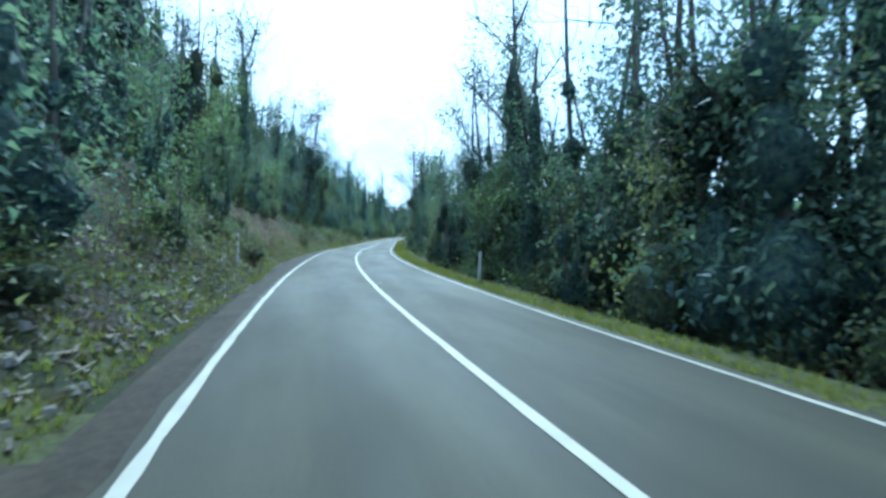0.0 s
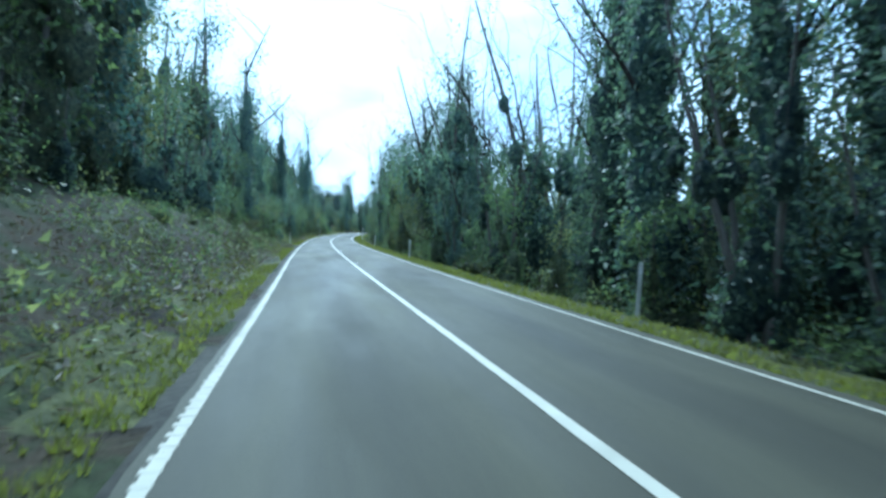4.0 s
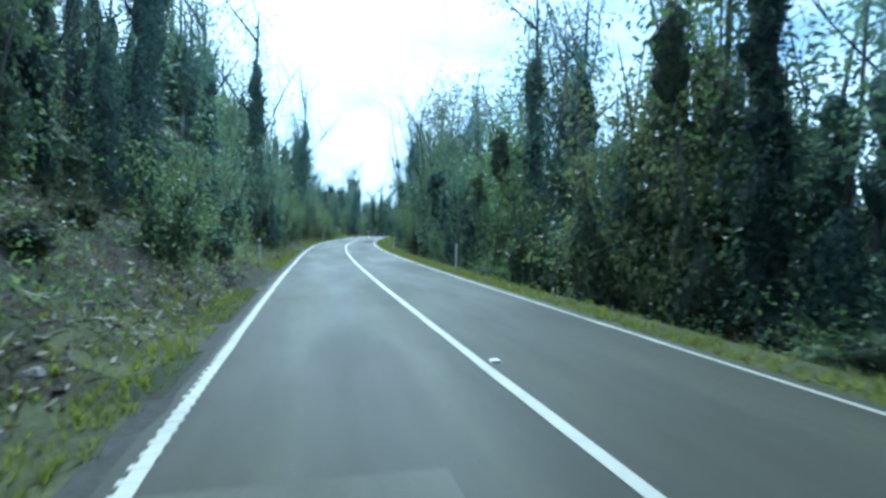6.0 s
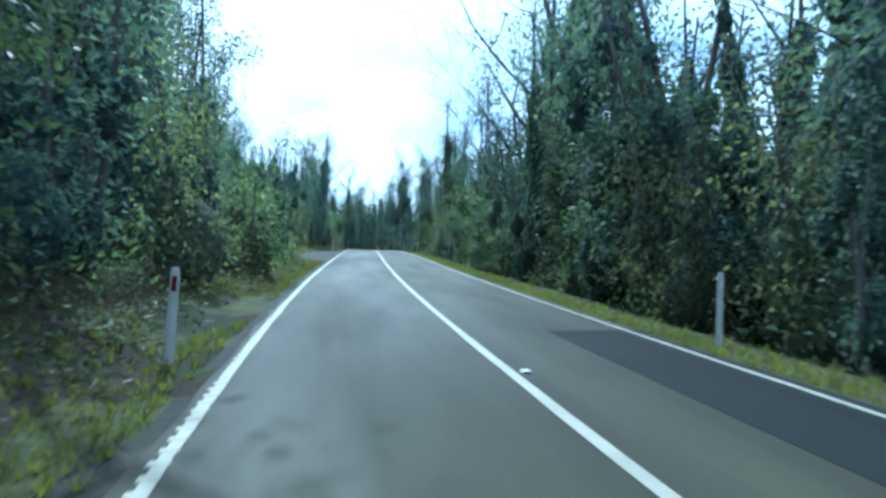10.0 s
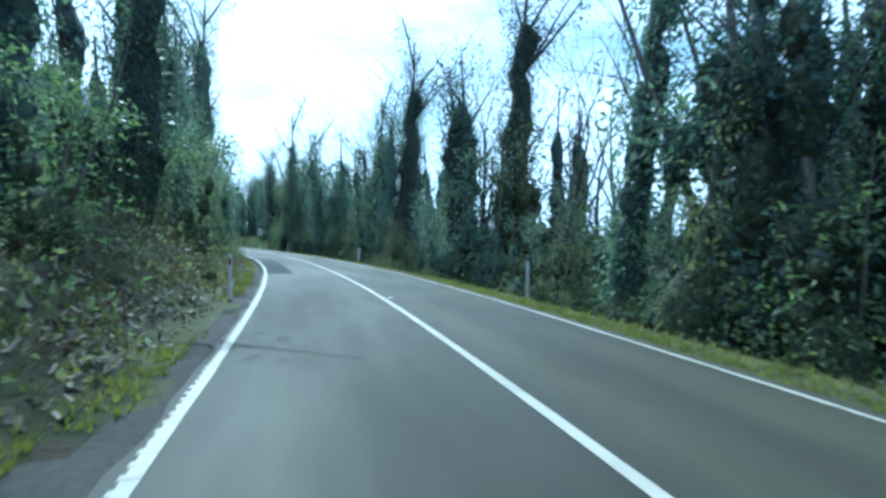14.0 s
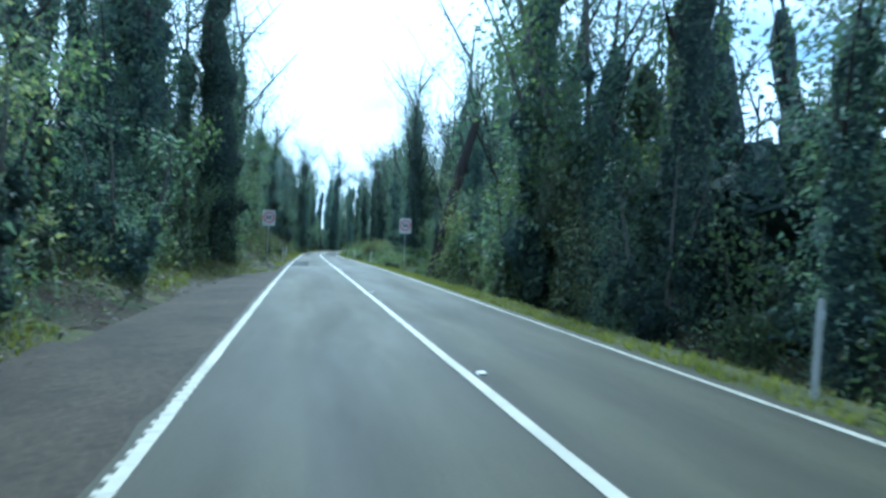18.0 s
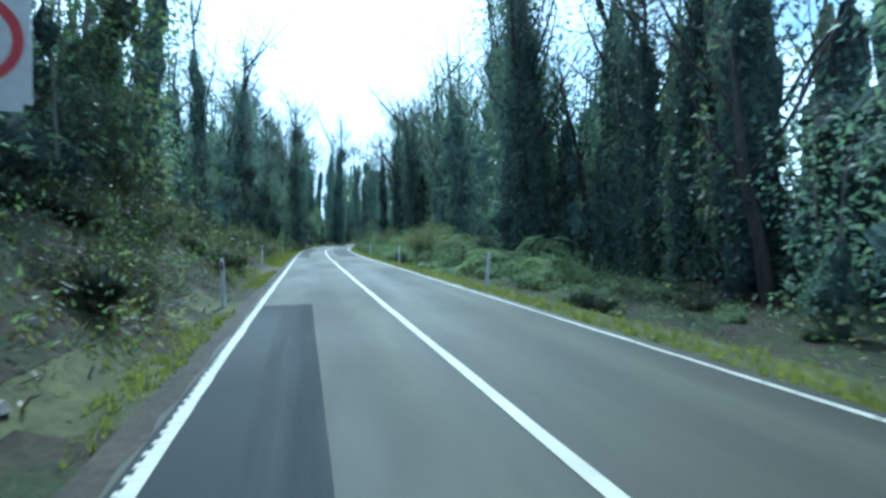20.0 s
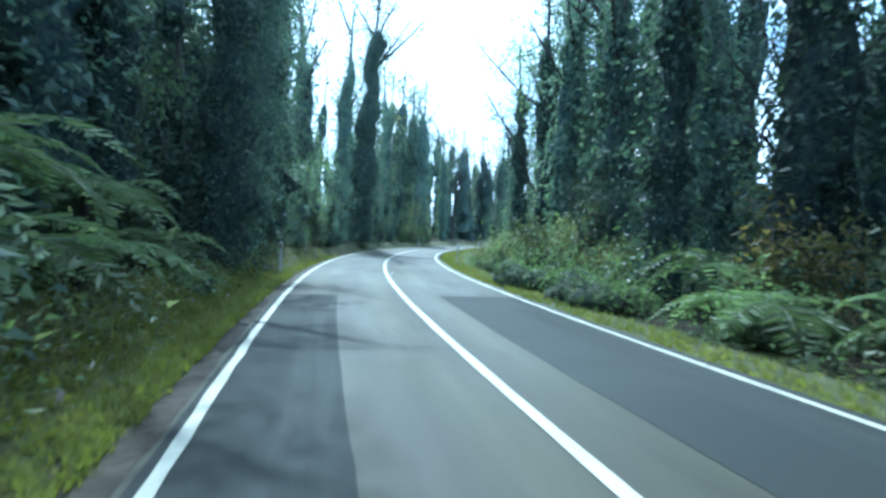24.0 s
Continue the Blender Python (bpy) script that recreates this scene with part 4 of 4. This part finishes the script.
woods(-1)
woods(1)
join_far("far_trunks", FAR_BITS["trunk"], [BARK_BURNT], "blackened trunks of the woods behind")
join_far("far_twigs", FAR_BITS["twig_spray"], [BARK_GREY], "bare twigs above the woods behind")
join_far("far_foliage", FAR_BITS["crown"], [LEAF_GUM, MAT_GUM], "green regrowth of the woods behind")
join_far("far_foliage", FAR_BITS["crown_dark"], [LEAF_DARK, MAT_GUM], "dark green regrowth of the woods behind")
join_far("far_foliage", FAR_BITS["crown_olive"], [LEAF_OLIVE, MAT_OLIVE], "olive green regrowth of the woods behind")
for t in GUMS_FAR + UNDER_FAR:
    for o in (*t.children_recursive, t):
        bpy.data.objects.remove(o)
# the bushy strip before the set-back tall trees, with ferns
strip = random.Random(31)
for s in np.arange(316, 400, 2.2):
    for _ in range(1 if s < 345 else 2):
        u = right_edge(s) + 1.3 + strip.uniform(0.2, 4.6)
        if clear_of_road(s, u, 4.4):
            plant(strip.choice(SHRUBS[1:3]), s, u, strip.uniform(0, 360), strip.uniform(0.8, 1.5))
for s in np.arange(340, 402, 2.6):
    u = right_edge(s) + 1.9 + strip.uniform(0.6, 3.8)
    if clear_of_road(s, u, 5.2):
        plant(strip.choice(TIPPED), s + strip.uniform(-0.8, 0.8), u, strip.uniform(0, 360), strip.uniform(0.6, 1.0))
for s, u, k, size in ((331.5, 7.2, 1, 1.3), (334.0, 8.0, 1, 1.4), (336.2, 7.0, 0, 1.0), (338.0, 8.4, 0, 1.1), (339.6, 6.8, 1, 1.3), (341.0, 8.2, 0, 1.15), (342.6, 7.2, 1, 1.35), (344.2, 8.8, 0, 1.05), (346.0, 6.4, 1, 1.2), (348.5, 7.0, 2, 1.2),
                      (326.5, 7.6, 1, 1.1), (329.0, 8.6, 0, 0.95), (333.0, 5.6, 2, 1.0), (337.4, 5.4, 2, 1.0), (352.0, 5.8, 2, 1.1), (357.0, 6.4, 1, 1.1), (365.0, 6.0, 2, 1.1), (372.5, 6.6, 1, 1.2), (375.0, 5.6, 1, 1.1), (377.5, 6.4, 0, 0.9), (372.0, -5.9, 0, 1.2), (369.0, -6.2, 0, 1.3), (374.4, -5.8, 0, 1.15), (368.0, -5.6, 2, 1.0), (377.0, -5.5, 0, 1.05), (375.6, -5.0, 1, 1.0), (378.4, -5.8, 0, 0.94)):
    plant(FERNS[k], s, u, strip.uniform(0, 360), size)
# trees that stand out against the sky
# the left COLUMNs from 363.5 to 378 are added to shade the bank
for kind, s, u, top, own in ((GUMS[1], 333.3, 9.0, 22, 17), (GUMS[3], 264.6, -7.5, 19, 16), (GUMS[5], 252.0, -8.8, 16, 18), (GUMS[5], 112.0, -16.0, 24, 18), (BARE[1], 405.5, 10.6, 18, 16), (GUMS[1], 436.5, -10.5, 27, 17),
                             (GUMS[0], 440.5, -9.0, 23, 15), (GUMS[3], 452.0, -9.5, 21, 16), (COLUMN, 239.4, 8.4, 17, 24), (COLUMN, 258.0, 9.0, 19, 24), (COLUMN, 260.0, 11.0, 17, 24), (GROVE[3], 262.8, 9.2, 13, 12), (COLUMN, 267.0, 12.6, 16, 24), (COLUMN, 265.5, -6.0, 21, 24), (COLUMN, 302.2, -5.4, 19, 24), (GROVE[3], 271.0, -5.8, 12, 12), (GROVE[1], 222.5, 6.6, 13, 13), (GROVE[3], 225.5, 8.6, 14, 12), (GROVE[0], 9.0, 7.6, 13, 11), (GROVE[3], 12.5, 8.4, 15, 12), (GROVE[1], 15.5, 7.4, 14, 13), (GROVE[3], 19.0, 8.8, 14, 12), (COLUMN, 224.2, 10.4, 18, 24), (GROVE[1], 219.6, 7.8, 16, 13), (GROVE[3], 384.5, -5.6, 15, 12), (GROVE[1], 388.2, -6.0, 15, 13), (COLUMN, 363.5, -7.6, 17, 24), (COLUMN, 367.5, -8.0, 18, 24), (COLUMN, 371.0, -7.6, 17, 24), (COLUMN, 374.5, -7.9, 18, 24), (COLUMN, 378.0, -7.7, 17, 24), (GROVE[0], 351.0, -8.2, 12, 11), (GROVE[1], 354.0, -7.4, 13, 13), (GROVE[3], 357.0, -6.6, 12, 12), (GROVE[0], 359.5, -6.0, 12, 11), (GROVE[1], 362.5, -6.4, 13, 13), (GROVE[3], 365.5, -6.6, 13, 12), (GROVE[0], 293.8, 7.2, 14, 11), (GROVE[3], 291.8, 8.4, 13, 12), (GUMS[2], 241.5, 6.9, 13, 13), (GUMS[2], 298.5, -7.6, 17, 13), (GUMS[4], 300.5, -8.2, 18, 14), (BARE[4], 94.5, 9.0, 13, 15), (BARE[1], 98.0, 11.0, 14, 16),
                             (BARE[4], 129.5, 19.5, 20, 15), (BARE[2], 90.5, 8.8, 13, 12), (BARE[1], 246.5, 19.3, 17, 16), (BARE[0], 249.0, 15.0, 14, 14), (BARE[3], 252.5, 17.0, 15, 17), (BARE[2], 36.5, 8.0, 12, 12), (GUMS[0], 28.0, 7.6, 15, 15), (GUMS[5], 24.6, 7.4, 16, 18), (BARE[0], 31.0, 8.8, 13, 14), (BARE[3], 33.5, 9.4, 13, 17), (BARE[1], 40.0, 8.6, 12, 16), (BARE[4], 232.5, 9.5, 13, 15), (BARE[1], 245.0, 9.0, 14, 16), (BARE[2], 265.0, 8.5, 13, 12), (GUMS[4], 70.5, 7.2, 14, 14), (GUMS[0], 74.0, 7.6, 15, 15), (GUMS[2], 77.5, 7.0, 14, 13), (GUMS[4], 81.0, 7.8, 15, 14), (GUMS[1], 97.5, 7.4, 16, 17), (GUMS[4], 101.0, 8.0, 15, 14), (COLUMN, 400.0, 10.6, 23, 24), (COLUMN, 396.5, 11.2, 22, 24), (COLUMN, 429.0, 8.0, 14, 24), (COLUMN, 333.5, 9.4, 22, 24), (GUMS[5], 378.0, 9.0, 22, 18), (GUMS[0], 383.5, 10.5, 21, 15), (GUMS[1], 389.0, 9.5, 23, 17), (GUMS[3], 394.0, 8.6, 21, 16), (GUMS[5], 399.0, 9.0, 20, 18), (GUMS[2], 372.5, 10.4, 20, 13), (GUMS[1], 381.0, 7.4, 19, 17)):
    plant(kind, s, u, strip.uniform(0, 360), top / own * 1.05)
for s in np.arange(338, 380, 4.2):
    plant(strip.choice(GUMS), s, right_edge(s) + strip.uniform(6.4, 9.5), strip.uniform(0, 360), strip.uniform(1.1, 1.4))
for s in (*np.arange(309, 331.5, 1.1), *np.arange(338.5, 353, 1.1)):
    plant(strip.choice((SHRUBS[0], SHRUBS[3], SHRUBS[0])), s, left_edge(s) - along(SHOULDER, s) - strip.uniform(0.7, 2.8), strip.uniform(0, 360), strip.uniform(0.7, 1.15))
plant(COLUMN, 414.5, -4.9, 30, 1.04)
for s, u, k, size in ((371.0, -5.6, 1, 1.1), (373.2, -5.3, 1, 1.15), (379.2, -5.2, 1, 0.95)):
    plant(FERNS[k], s, u, strip.uniform(0, 360), size)
# a gum leaning over the road, whose crown shades it
for s, u, turn, tilt, size in ((382.0, -4.5, -108, 5, 0.62), (388.5, -5.4, -60, 4, 0.95), (386.0, -5.0, -112, 10, 0.62), (379.0, -6.4, -100, 7, 0.62), (393.5, -5.6, 20, 2, 0.8)):
    plant(COLUMN, s, u, turn, size, 1.0, 0.05, -tilt)


# ---- scrub and bracken over the banks and the wood's edge: joined ----
def scrub_cover(name, mat, count, seed, label, left_share, long, wide, spread, least, most):
    r = random.Random(seed)
    v, f = [], []
    for _ in range(count):
        s = r.uniform(-6, 400)
        if 332.6 < s < 337.8:
            continue
        if r.random() < left_share:
            u = left_edge(s) - along(SHOULDER, s) - 0.3 - abs(r.gauss(0, spread))
        else:
            u = right_edge(s) + 1.9 + abs(r.gauss(0, spread))
        if u < 0 and 32 < s < 44 and u > -7.5 and r.random() < 0.6:
            continue
        if noise.noise(Vector((s * 0.2, u * 0.35, seed))) < -0.22 or not clear_of_road(s, u, 3.9):
            continue
        p = Vector(on_ground(s, u))
        k = r.uniform(least, most)
        clump(v, f, r, p + Vector((0, 0, 0.16 * k)), 0.42 * k, int(26 + 18 * k), long * min(k, 1.2), wide * min(k, 1.2), -0.35)
    tagged(piece(name, mesh_of(name, v, f, [mat])), label, "undergrowth", kind="stuff")


scrub_cover("bank_bracken", LEAF_SCRUB, 3200, 41, "brown bracken and dry scrub on the banks", 0.8, 0.085, 0.022, 2.0, 0.5, 1.4)
scrub_cover("bank_bracken", DRY_LEAF, 1300, 43, "dead brown fronds and twigs on the banks", 0.85, 0.14, 0.012, 1.6, 0.5, 1.3)
scrub_cover("bank_green", LEAF_YOUNG, 2000, 42, "low green undergrowth along the wood's edge", 0.6, 0.085, 0.024, 2.2, 0.5, 1.5)
scrub_cover("bank_scrub", LEAF_OLIVE, 700, 44, "knee-high olive scrub on the banks", 0.75, 0.095, 0.026, 2.2, 1.2, 2.4)


# ---- roadside things ----
def slab(v, f, x0, x1, y0, y1, z0, z1, top=1.0):
    b = len(v)
    cx = (x0 + x1) / 2
    v += [(x0, y0, z0), (x1, y0, z0), (x1, y1, z0), (x0, y1, z0)]
    v += [(cx + (x0 - cx) * top, y0, z1), (cx + (x1 - cx) * top, y0, z1), (cx + (x1 - cx) * top, y1, z1), (cx + (x0 - cx) * top, y1, z1)]
    f += [tuple(b + i for i in q) for q in ((0, 3, 2, 1), (4, 5, 6, 7), (0, 1, 5, 4), (1, 2, 6, 5), (2, 3, 7, 6), (3, 0, 4, 7))]


def post_body():
    """A curved plastic marker post with a rounded top."""
    v, f = [], []
    prof = [(-0.055, 0.012), (-0.035, -0.004), (0.0, -0.010), (0.035, -0.004), (0.055, 0.012), (0.035, 0.008), (0.0, 0.004), (-0.035, 0.008)]
    rows = ((-0.3, 1.0), (0.0, 1.0), (1.03, 0.92), (1.07, 0.80), (1.09, 0.55))
    for z, k in rows:
        v += [(x * k, y, z) for x, y in prof]
    for i in range(len(rows) - 1):
        for j in range(8):
            a, b = i * 8 + j, i * 8 + (j + 1) % 8
            f.append((a, b, b + 8, a + 8))
    f.append(tuple(range(32, 40)))
    return mesh_of("post_body", v, f, [POST_WHITE])


def plate(x0, x1, y0, y1, z0, z1, mat, name):
    v, f = [], []
    slab(v, f, x0, x1, y0, y1, z0, z1)
    return mesh_of(name, v, f, [mat])


POST = post_body()
RED = plate(-0.026, 0.026, -0.020, -0.011, 0.82, 0.99, RED_REFLECTOR, "red_plate")
CLEAR = plate(-0.030, 0.030, -0.020, -0.011, 0.86, 0.96, WHITE_REFLECTOR, "clear_plate")
BACK = plate(-0.026, 0.026, 0.005, 0.014, 0.84, 0.98, WHITE_REFLECTOR, "back_plate")


def guide_post(red):
    ob = new("guide_post")
    piece("post", POST, ob)
    piece("reflector", RED if red else CLEAR, ob, "dark red reflector" if red else "clear reflector")
    piece("back_reflector", BACK, ob)
    return tagged(ob, "white plastic guide post with a " + ("dark red" if red else "clear") + " reflector", "guide post", "guide posts along the road")


posts = random.Random(4)
for red, places in ((True, ((18.6, -4.15), (118.5, -3.85), (162.4, -3.6), (211.0, -4.3), (229.0, -3.5), (282.3, -5.05), (319.2, -3.35), (336.0, -3.85), (357.0, -3.8), (386.8, -3.7), (432, -4.0))),
                    (False, ((18.5, 3.9), (73.8, 4.2), (96.0, 3.8), (118.9, 4.2), (144.3, 4.1), (162.8, 3.6), (210.0, 4.0), (229.4, 4.4), (254.7, 4.35), (280.1, 3.5), (321.7, 3.6), (337.0, 3.5), (357.5, 4.0), (399.0, 3.9), (428, 4.0)))):
    first_post = None
    for s, u in places:
        x, y, z = on_ground(s, u)
        m = pose(x, y, z, posts.uniform(-3, 3), posts.uniform(-2, 5), math.degrees(road_at(s)[3]) + posts.uniform(-8, 8))
        if first_post is None:
            first_post = guide_post(red)
            first_post.matrix_basis = m
        else:
            copy_thing(first_post, m)


def ring(outer, inner, y, mat, name, n=28):
    v = [(math.cos(2 * math.pi * i / n) * r, y, math.sin(2 * math.pi * i / n) * r) for r in (outer, inner) for i in range(n)]
    f = [(i, (i + 1) % n, n + (i + 1) % n, n + i) for i in range(n)]
    return mesh_of(name, v, f, [mat])


def road_sign():
    """A square white sign with a red ring on a steel pole; its figures are too blurred to read."""
    ob = new("road_sign")
    v, f = [], []
    tube(v, f, [(0, 0.05, -0.4), (0, 0.05, 1.5), (0, 0.05, 3.38)], [0.032, 0.032, 0.032], 10)
    piece("pole", mesh_of("sign_pole", v, f, [GALVANISED], None, True), ob, "galvanised steel pole")
    bm = bmesh.new()
    bmesh.ops.create_cube(bm, size=1, matrix=Matrix.Translation((0, 0, 2.92)) @ Matrix.Diagonal((0.76, 0.012, 0.98, 1)))
    bmesh.ops.bevel(bm, geom=[e for e in bm.edges if abs(e.verts[0].co.y - e.verts[1].co.y) > 0.005], offset=0.06, segments=4, affect="EDGES")
    me = bpy.data.meshes.new("sign_plate")
    bm.to_mesh(me)
    bm.free()
    me.materials.append(SIGN_WHITE)
    panel = piece("plate", me, ob, "white sign plate")
    piece("ring", ring(0.34, 0.265, 0, SIGN_RED, "sign_ring"), panel, "red ring", pose(0, -0.010, 2.95))
    for k, x in enumerate((-0.085, 0.085)):
        piece("figure_bar", plate(x - 0.055, x + 0.055, -0.011, -0.008, 2.84, 3.06, SIGN_BLACK, "figure_bar"), panel, "dark blurred bar")
    for z in (2.6, 3.24):
        piece("bracket", plate(-0.06, 0.06, 0.0065, 0.09, z - 0.02, z + 0.02, GALVANISED, "sign_bracket"), ob)
    return tagged(ob, "white square road sign with a red ring on a steel pole", "road sign", "pair of road signs")


sign = road_sign()
x, y, z = on_ground(310.2, 4.5)
sign.matrix_basis = pose(x, y, z, 0, 0, math.degrees(road_at(310.2)[3]) - 4)
x, y, z = on_ground(311.0, -3.95)
copy_thing(sign, pose(x, y, z - 0.28, 0, 1, math.degrees(road_at(311.0)[3]) + 5))


def road_stud():
    ob = new("road_stud")
    v, f = [], []
    slab(v, f, -0.055, 0.055, -0.05, 0.05, 0.0, 0.018, 0.7)
    piece("body", mesh_of("stud_body", v, f, [STUD_BODY]), ob)
    v, f = [], []
    slab(v, f, -0.038, 0.038, -0.054, -0.046, 0.004, 0.015)
    piece("reflector", mesh_of("stud_reflector", v, f, [WHITE_REFLECTOR]), ob)
    return tagged(ob, "white raised road stud beside the centre line", "road stud", "road studs")


stud = None
for s in (16.0, 42.0, 65.1, 89.0, 101.5, 132.3, 161.3, 187.0, 206.5, 228.0, 249.6, 281.2, 291.0, 305.0, 341.3, 361.6, 386.0):
    x, y, z = flat_at(s, 0.18)
    m = pose(x, y, z + 0.004, 0, 0, math.degrees(road_at(s)[3]))
    if stud is None:
        stud = road_stud()
        stud.matrix_basis = m
    else:
        copy_thing(stud, m)


def leaning_trunk():
    """A burnt dead trunk leaning over, with a thick foot and a broken top."""
    v, f = [], []
    tube(v, f, [(0, 0, -0.3), (0.1, 0, 0.8), (0.45, 0.05, 2.6), (1.0, 0.1, 5.0), (1.7, 0.1, 7.6), (2.3, 0.2, 9.6)], [0.62, 0.44, 0.38, 0.34, 0.28, 0.22], 9)
    ob = piece("dead_trunk", mesh_of("dead_trunk", v, f, [BARK_BURNT], None, True))
    return tagged(ob, "charred dead trunk leaning among the trees", "tree trunk")


x, y, z = on_ground(296.6, 13.5)
slanted = leaning_trunk()
slanted.matrix_basis = pose(x, y, z, 0, -14, 168 - 21) @ Matrix.Diagonal((1.2, 0.62, 1.25, 1))
tagged(slanted, "slender burnt trunk leaning across the leafy trees", "tree trunk")
x, y, z = on_ground(306.5, 5.6)
leaning_trunk().matrix_basis = pose(x, y, z, 0, 0, -21)

# ---- grass, litter and stones: too many to count ----
blades = random.Random(8)


def grass(name, count, pick, label, tall):
    v, f = [], []
    for _ in range(count):
        s, u = pick()
        p = Vector(on_ground(s, u))
        h = tall * blades.uniform(0.5, 1.4)
        for _ in range(5):
            a = blades.uniform(0, 6.28)
            out = Vector((math.cos(a), math.sin(a), 0))
            root = p + out * blades.uniform(0, 0.05)
            side = Vector((-math.sin(a), math.cos(a), 0)) * 0.012
            tip = root + out * h * blades.uniform(0.3, 0.9) + Vector((0, 0, h))
            b = len(v)
            v += [tuple(root - side), tuple(root + side), tuple(tip)]
            f.append((b, b + 1, b + 2))
    tagged(piece(name, mesh_of(name, v, f, [GRASS])), label, "grass", kind="stuff")


def right_verge():
    s = blades.uniform(-5, 440)
    while 238 < s < 263 and blades.random() < 0.8:
        s = blades.uniform(-5, 440)
    return s, right_edge(s) + 0.12 + abs(blades.gauss(0, 0.75)) + 0.25 * noise.noise(Vector((s * 0.3, 0, 0)))


def left_verge():
    while True:
        s = blades.choice((blades.uniform(-5, 400), blades.uniform(-5, 400), blades.uniform(338, 385)))
        u = left_edge(s) - along(DIRT, s) - 0.05 - abs(blades.gauss(0, 0.95))
        if noise.noise(Vector((s * 0.12, u * 0.4, 5.0))) > (-0.3 if s < 338 else -0.6) and not 332.6 < s < 337.6:
            return s, u


grass("verge_grass", 24000, right_verge, "yellow-green mown grass along the verge", 0.10)
grass("bank_grass", 34000, left_verge, "bright green grass tufts at the foot of the bank", 0.11)

v, f = [], []
for _ in range(30000):
    s = blades.uniform(-5, 420)
    d = abs(blades.gauss(0, 1.6))
    u = left_edge(s) - along(SHOULDER, s) * blades.uniform(0.75, 1.05) - d
    p = Vector(on_ground(s, u)) + Vector((0, 0, 0.02))
    a = blades.uniform(0, 6.28)
    add_leaf(v, f, p, (math.cos(a), math.sin(a), blades.uniform(-0.1, 0.35)), blades, blades.choice((blades.uniform(0.04, 0.10), blades.uniform(0.10, 0.26))), blades.uniform(0.008, 0.020))
tagged(piece("leaf_litter", mesh_of("leaf_litter", v, f, [DRY_LEAF])), "dry brown leaves and bark strips on the bank", "leaf litter", kind="stuff")

v, f = [], []
for _ in range(3200):
    s = blades.choice((blades.uniform(-5, 60), blades.uniform(244, 275), blades.uniform(-5, 420)))
    u = left_edge(s) - along(SHOULDER, s) * blades.uniform(0.8, 1.1) - abs(blades.gauss(0, 0.8))
    p = Vector(on_ground(s, u))
    k = 0.02 + 0.10 * blades.random() ** 2.2
    b = len(v)
    for wide, z in ((1.0, -0.2), (0.62, 0.5)):
        for a in range(6):
            v.append(tuple(p + Vector((math.cos(a * 1.047) * blades.uniform(0.7, 1.3) * wide, math.sin(a * 1.047) * blades.uniform(0.6, 1.1) * wide, z * blades.uniform(0.8, 1.2))) * k))
    f += [(b + i, b + (i + 1) % 6, b + 6 + (i + 1) % 6, b + 6 + i) for i in range(6)] + [tuple(range(b + 6, b + 12))]
tagged(piece("stones", mesh_of("stones", v, f, [STONE])), "grey stones along the foot of the bank", "stones", kind="stuff")

# long strips of shed bark along the foot of the bank
v, f = [], []
for _ in range(3600):
    s = blades.choice((blades.uniform(-5, 24), blades.uniform(76, 114), blades.uniform(122, 150), blades.uniform(214, 274), blades.uniform(214, 274), blades.uniform(-5, 380)))
    if 332.6 < s < 337.6:
        continue
    u = left_edge(s) - along(SHOULDER, s) * blades.uniform(0.85, 1.1) - abs(blades.gauss(0, 0.75))
    p = Vector(on_ground(s, u)) + Vector((0, 0, 0.03))
    a, long, wide = blades.uniform(0, 6.28), blades.uniform(0.07, 0.20) * blades.choice((1, 1, 1.9)), blades.uniform(0.012, 0.032)
    d = Vector((math.cos(a), math.sin(a), blades.uniform(-0.05, 0.3)))
    side = Vector((-math.sin(a), math.cos(a), blades.uniform(-0.3, 0.3))) * wide
    b = len(v)
    for k, rise in ((-0.5, blades.uniform(0.0, 0.06)), (0.0, 0.0), (0.5, blades.uniform(0.0, 0.1))):
        m = p + d * long * k + Vector((0, 0, rise))
        v += [tuple(m - side), tuple(m + side), tuple(m - Vector((0, 0, 0.012)))]
    for k in (0, 3):
        f += [(b + k, b + k + 1, b + k + 4, b + k + 3), (b + k + 1, b + k + 2, b + k + 5, b + k + 4), (b + k + 2, b + k, b + k + 3, b + k + 5)]
tagged(piece("bark_litter", mesh_of("bark_litter", v, f, [BARK_PALE])), "pale strips of shed bark along the foot of the bank", "bark litter", kind="stuff")
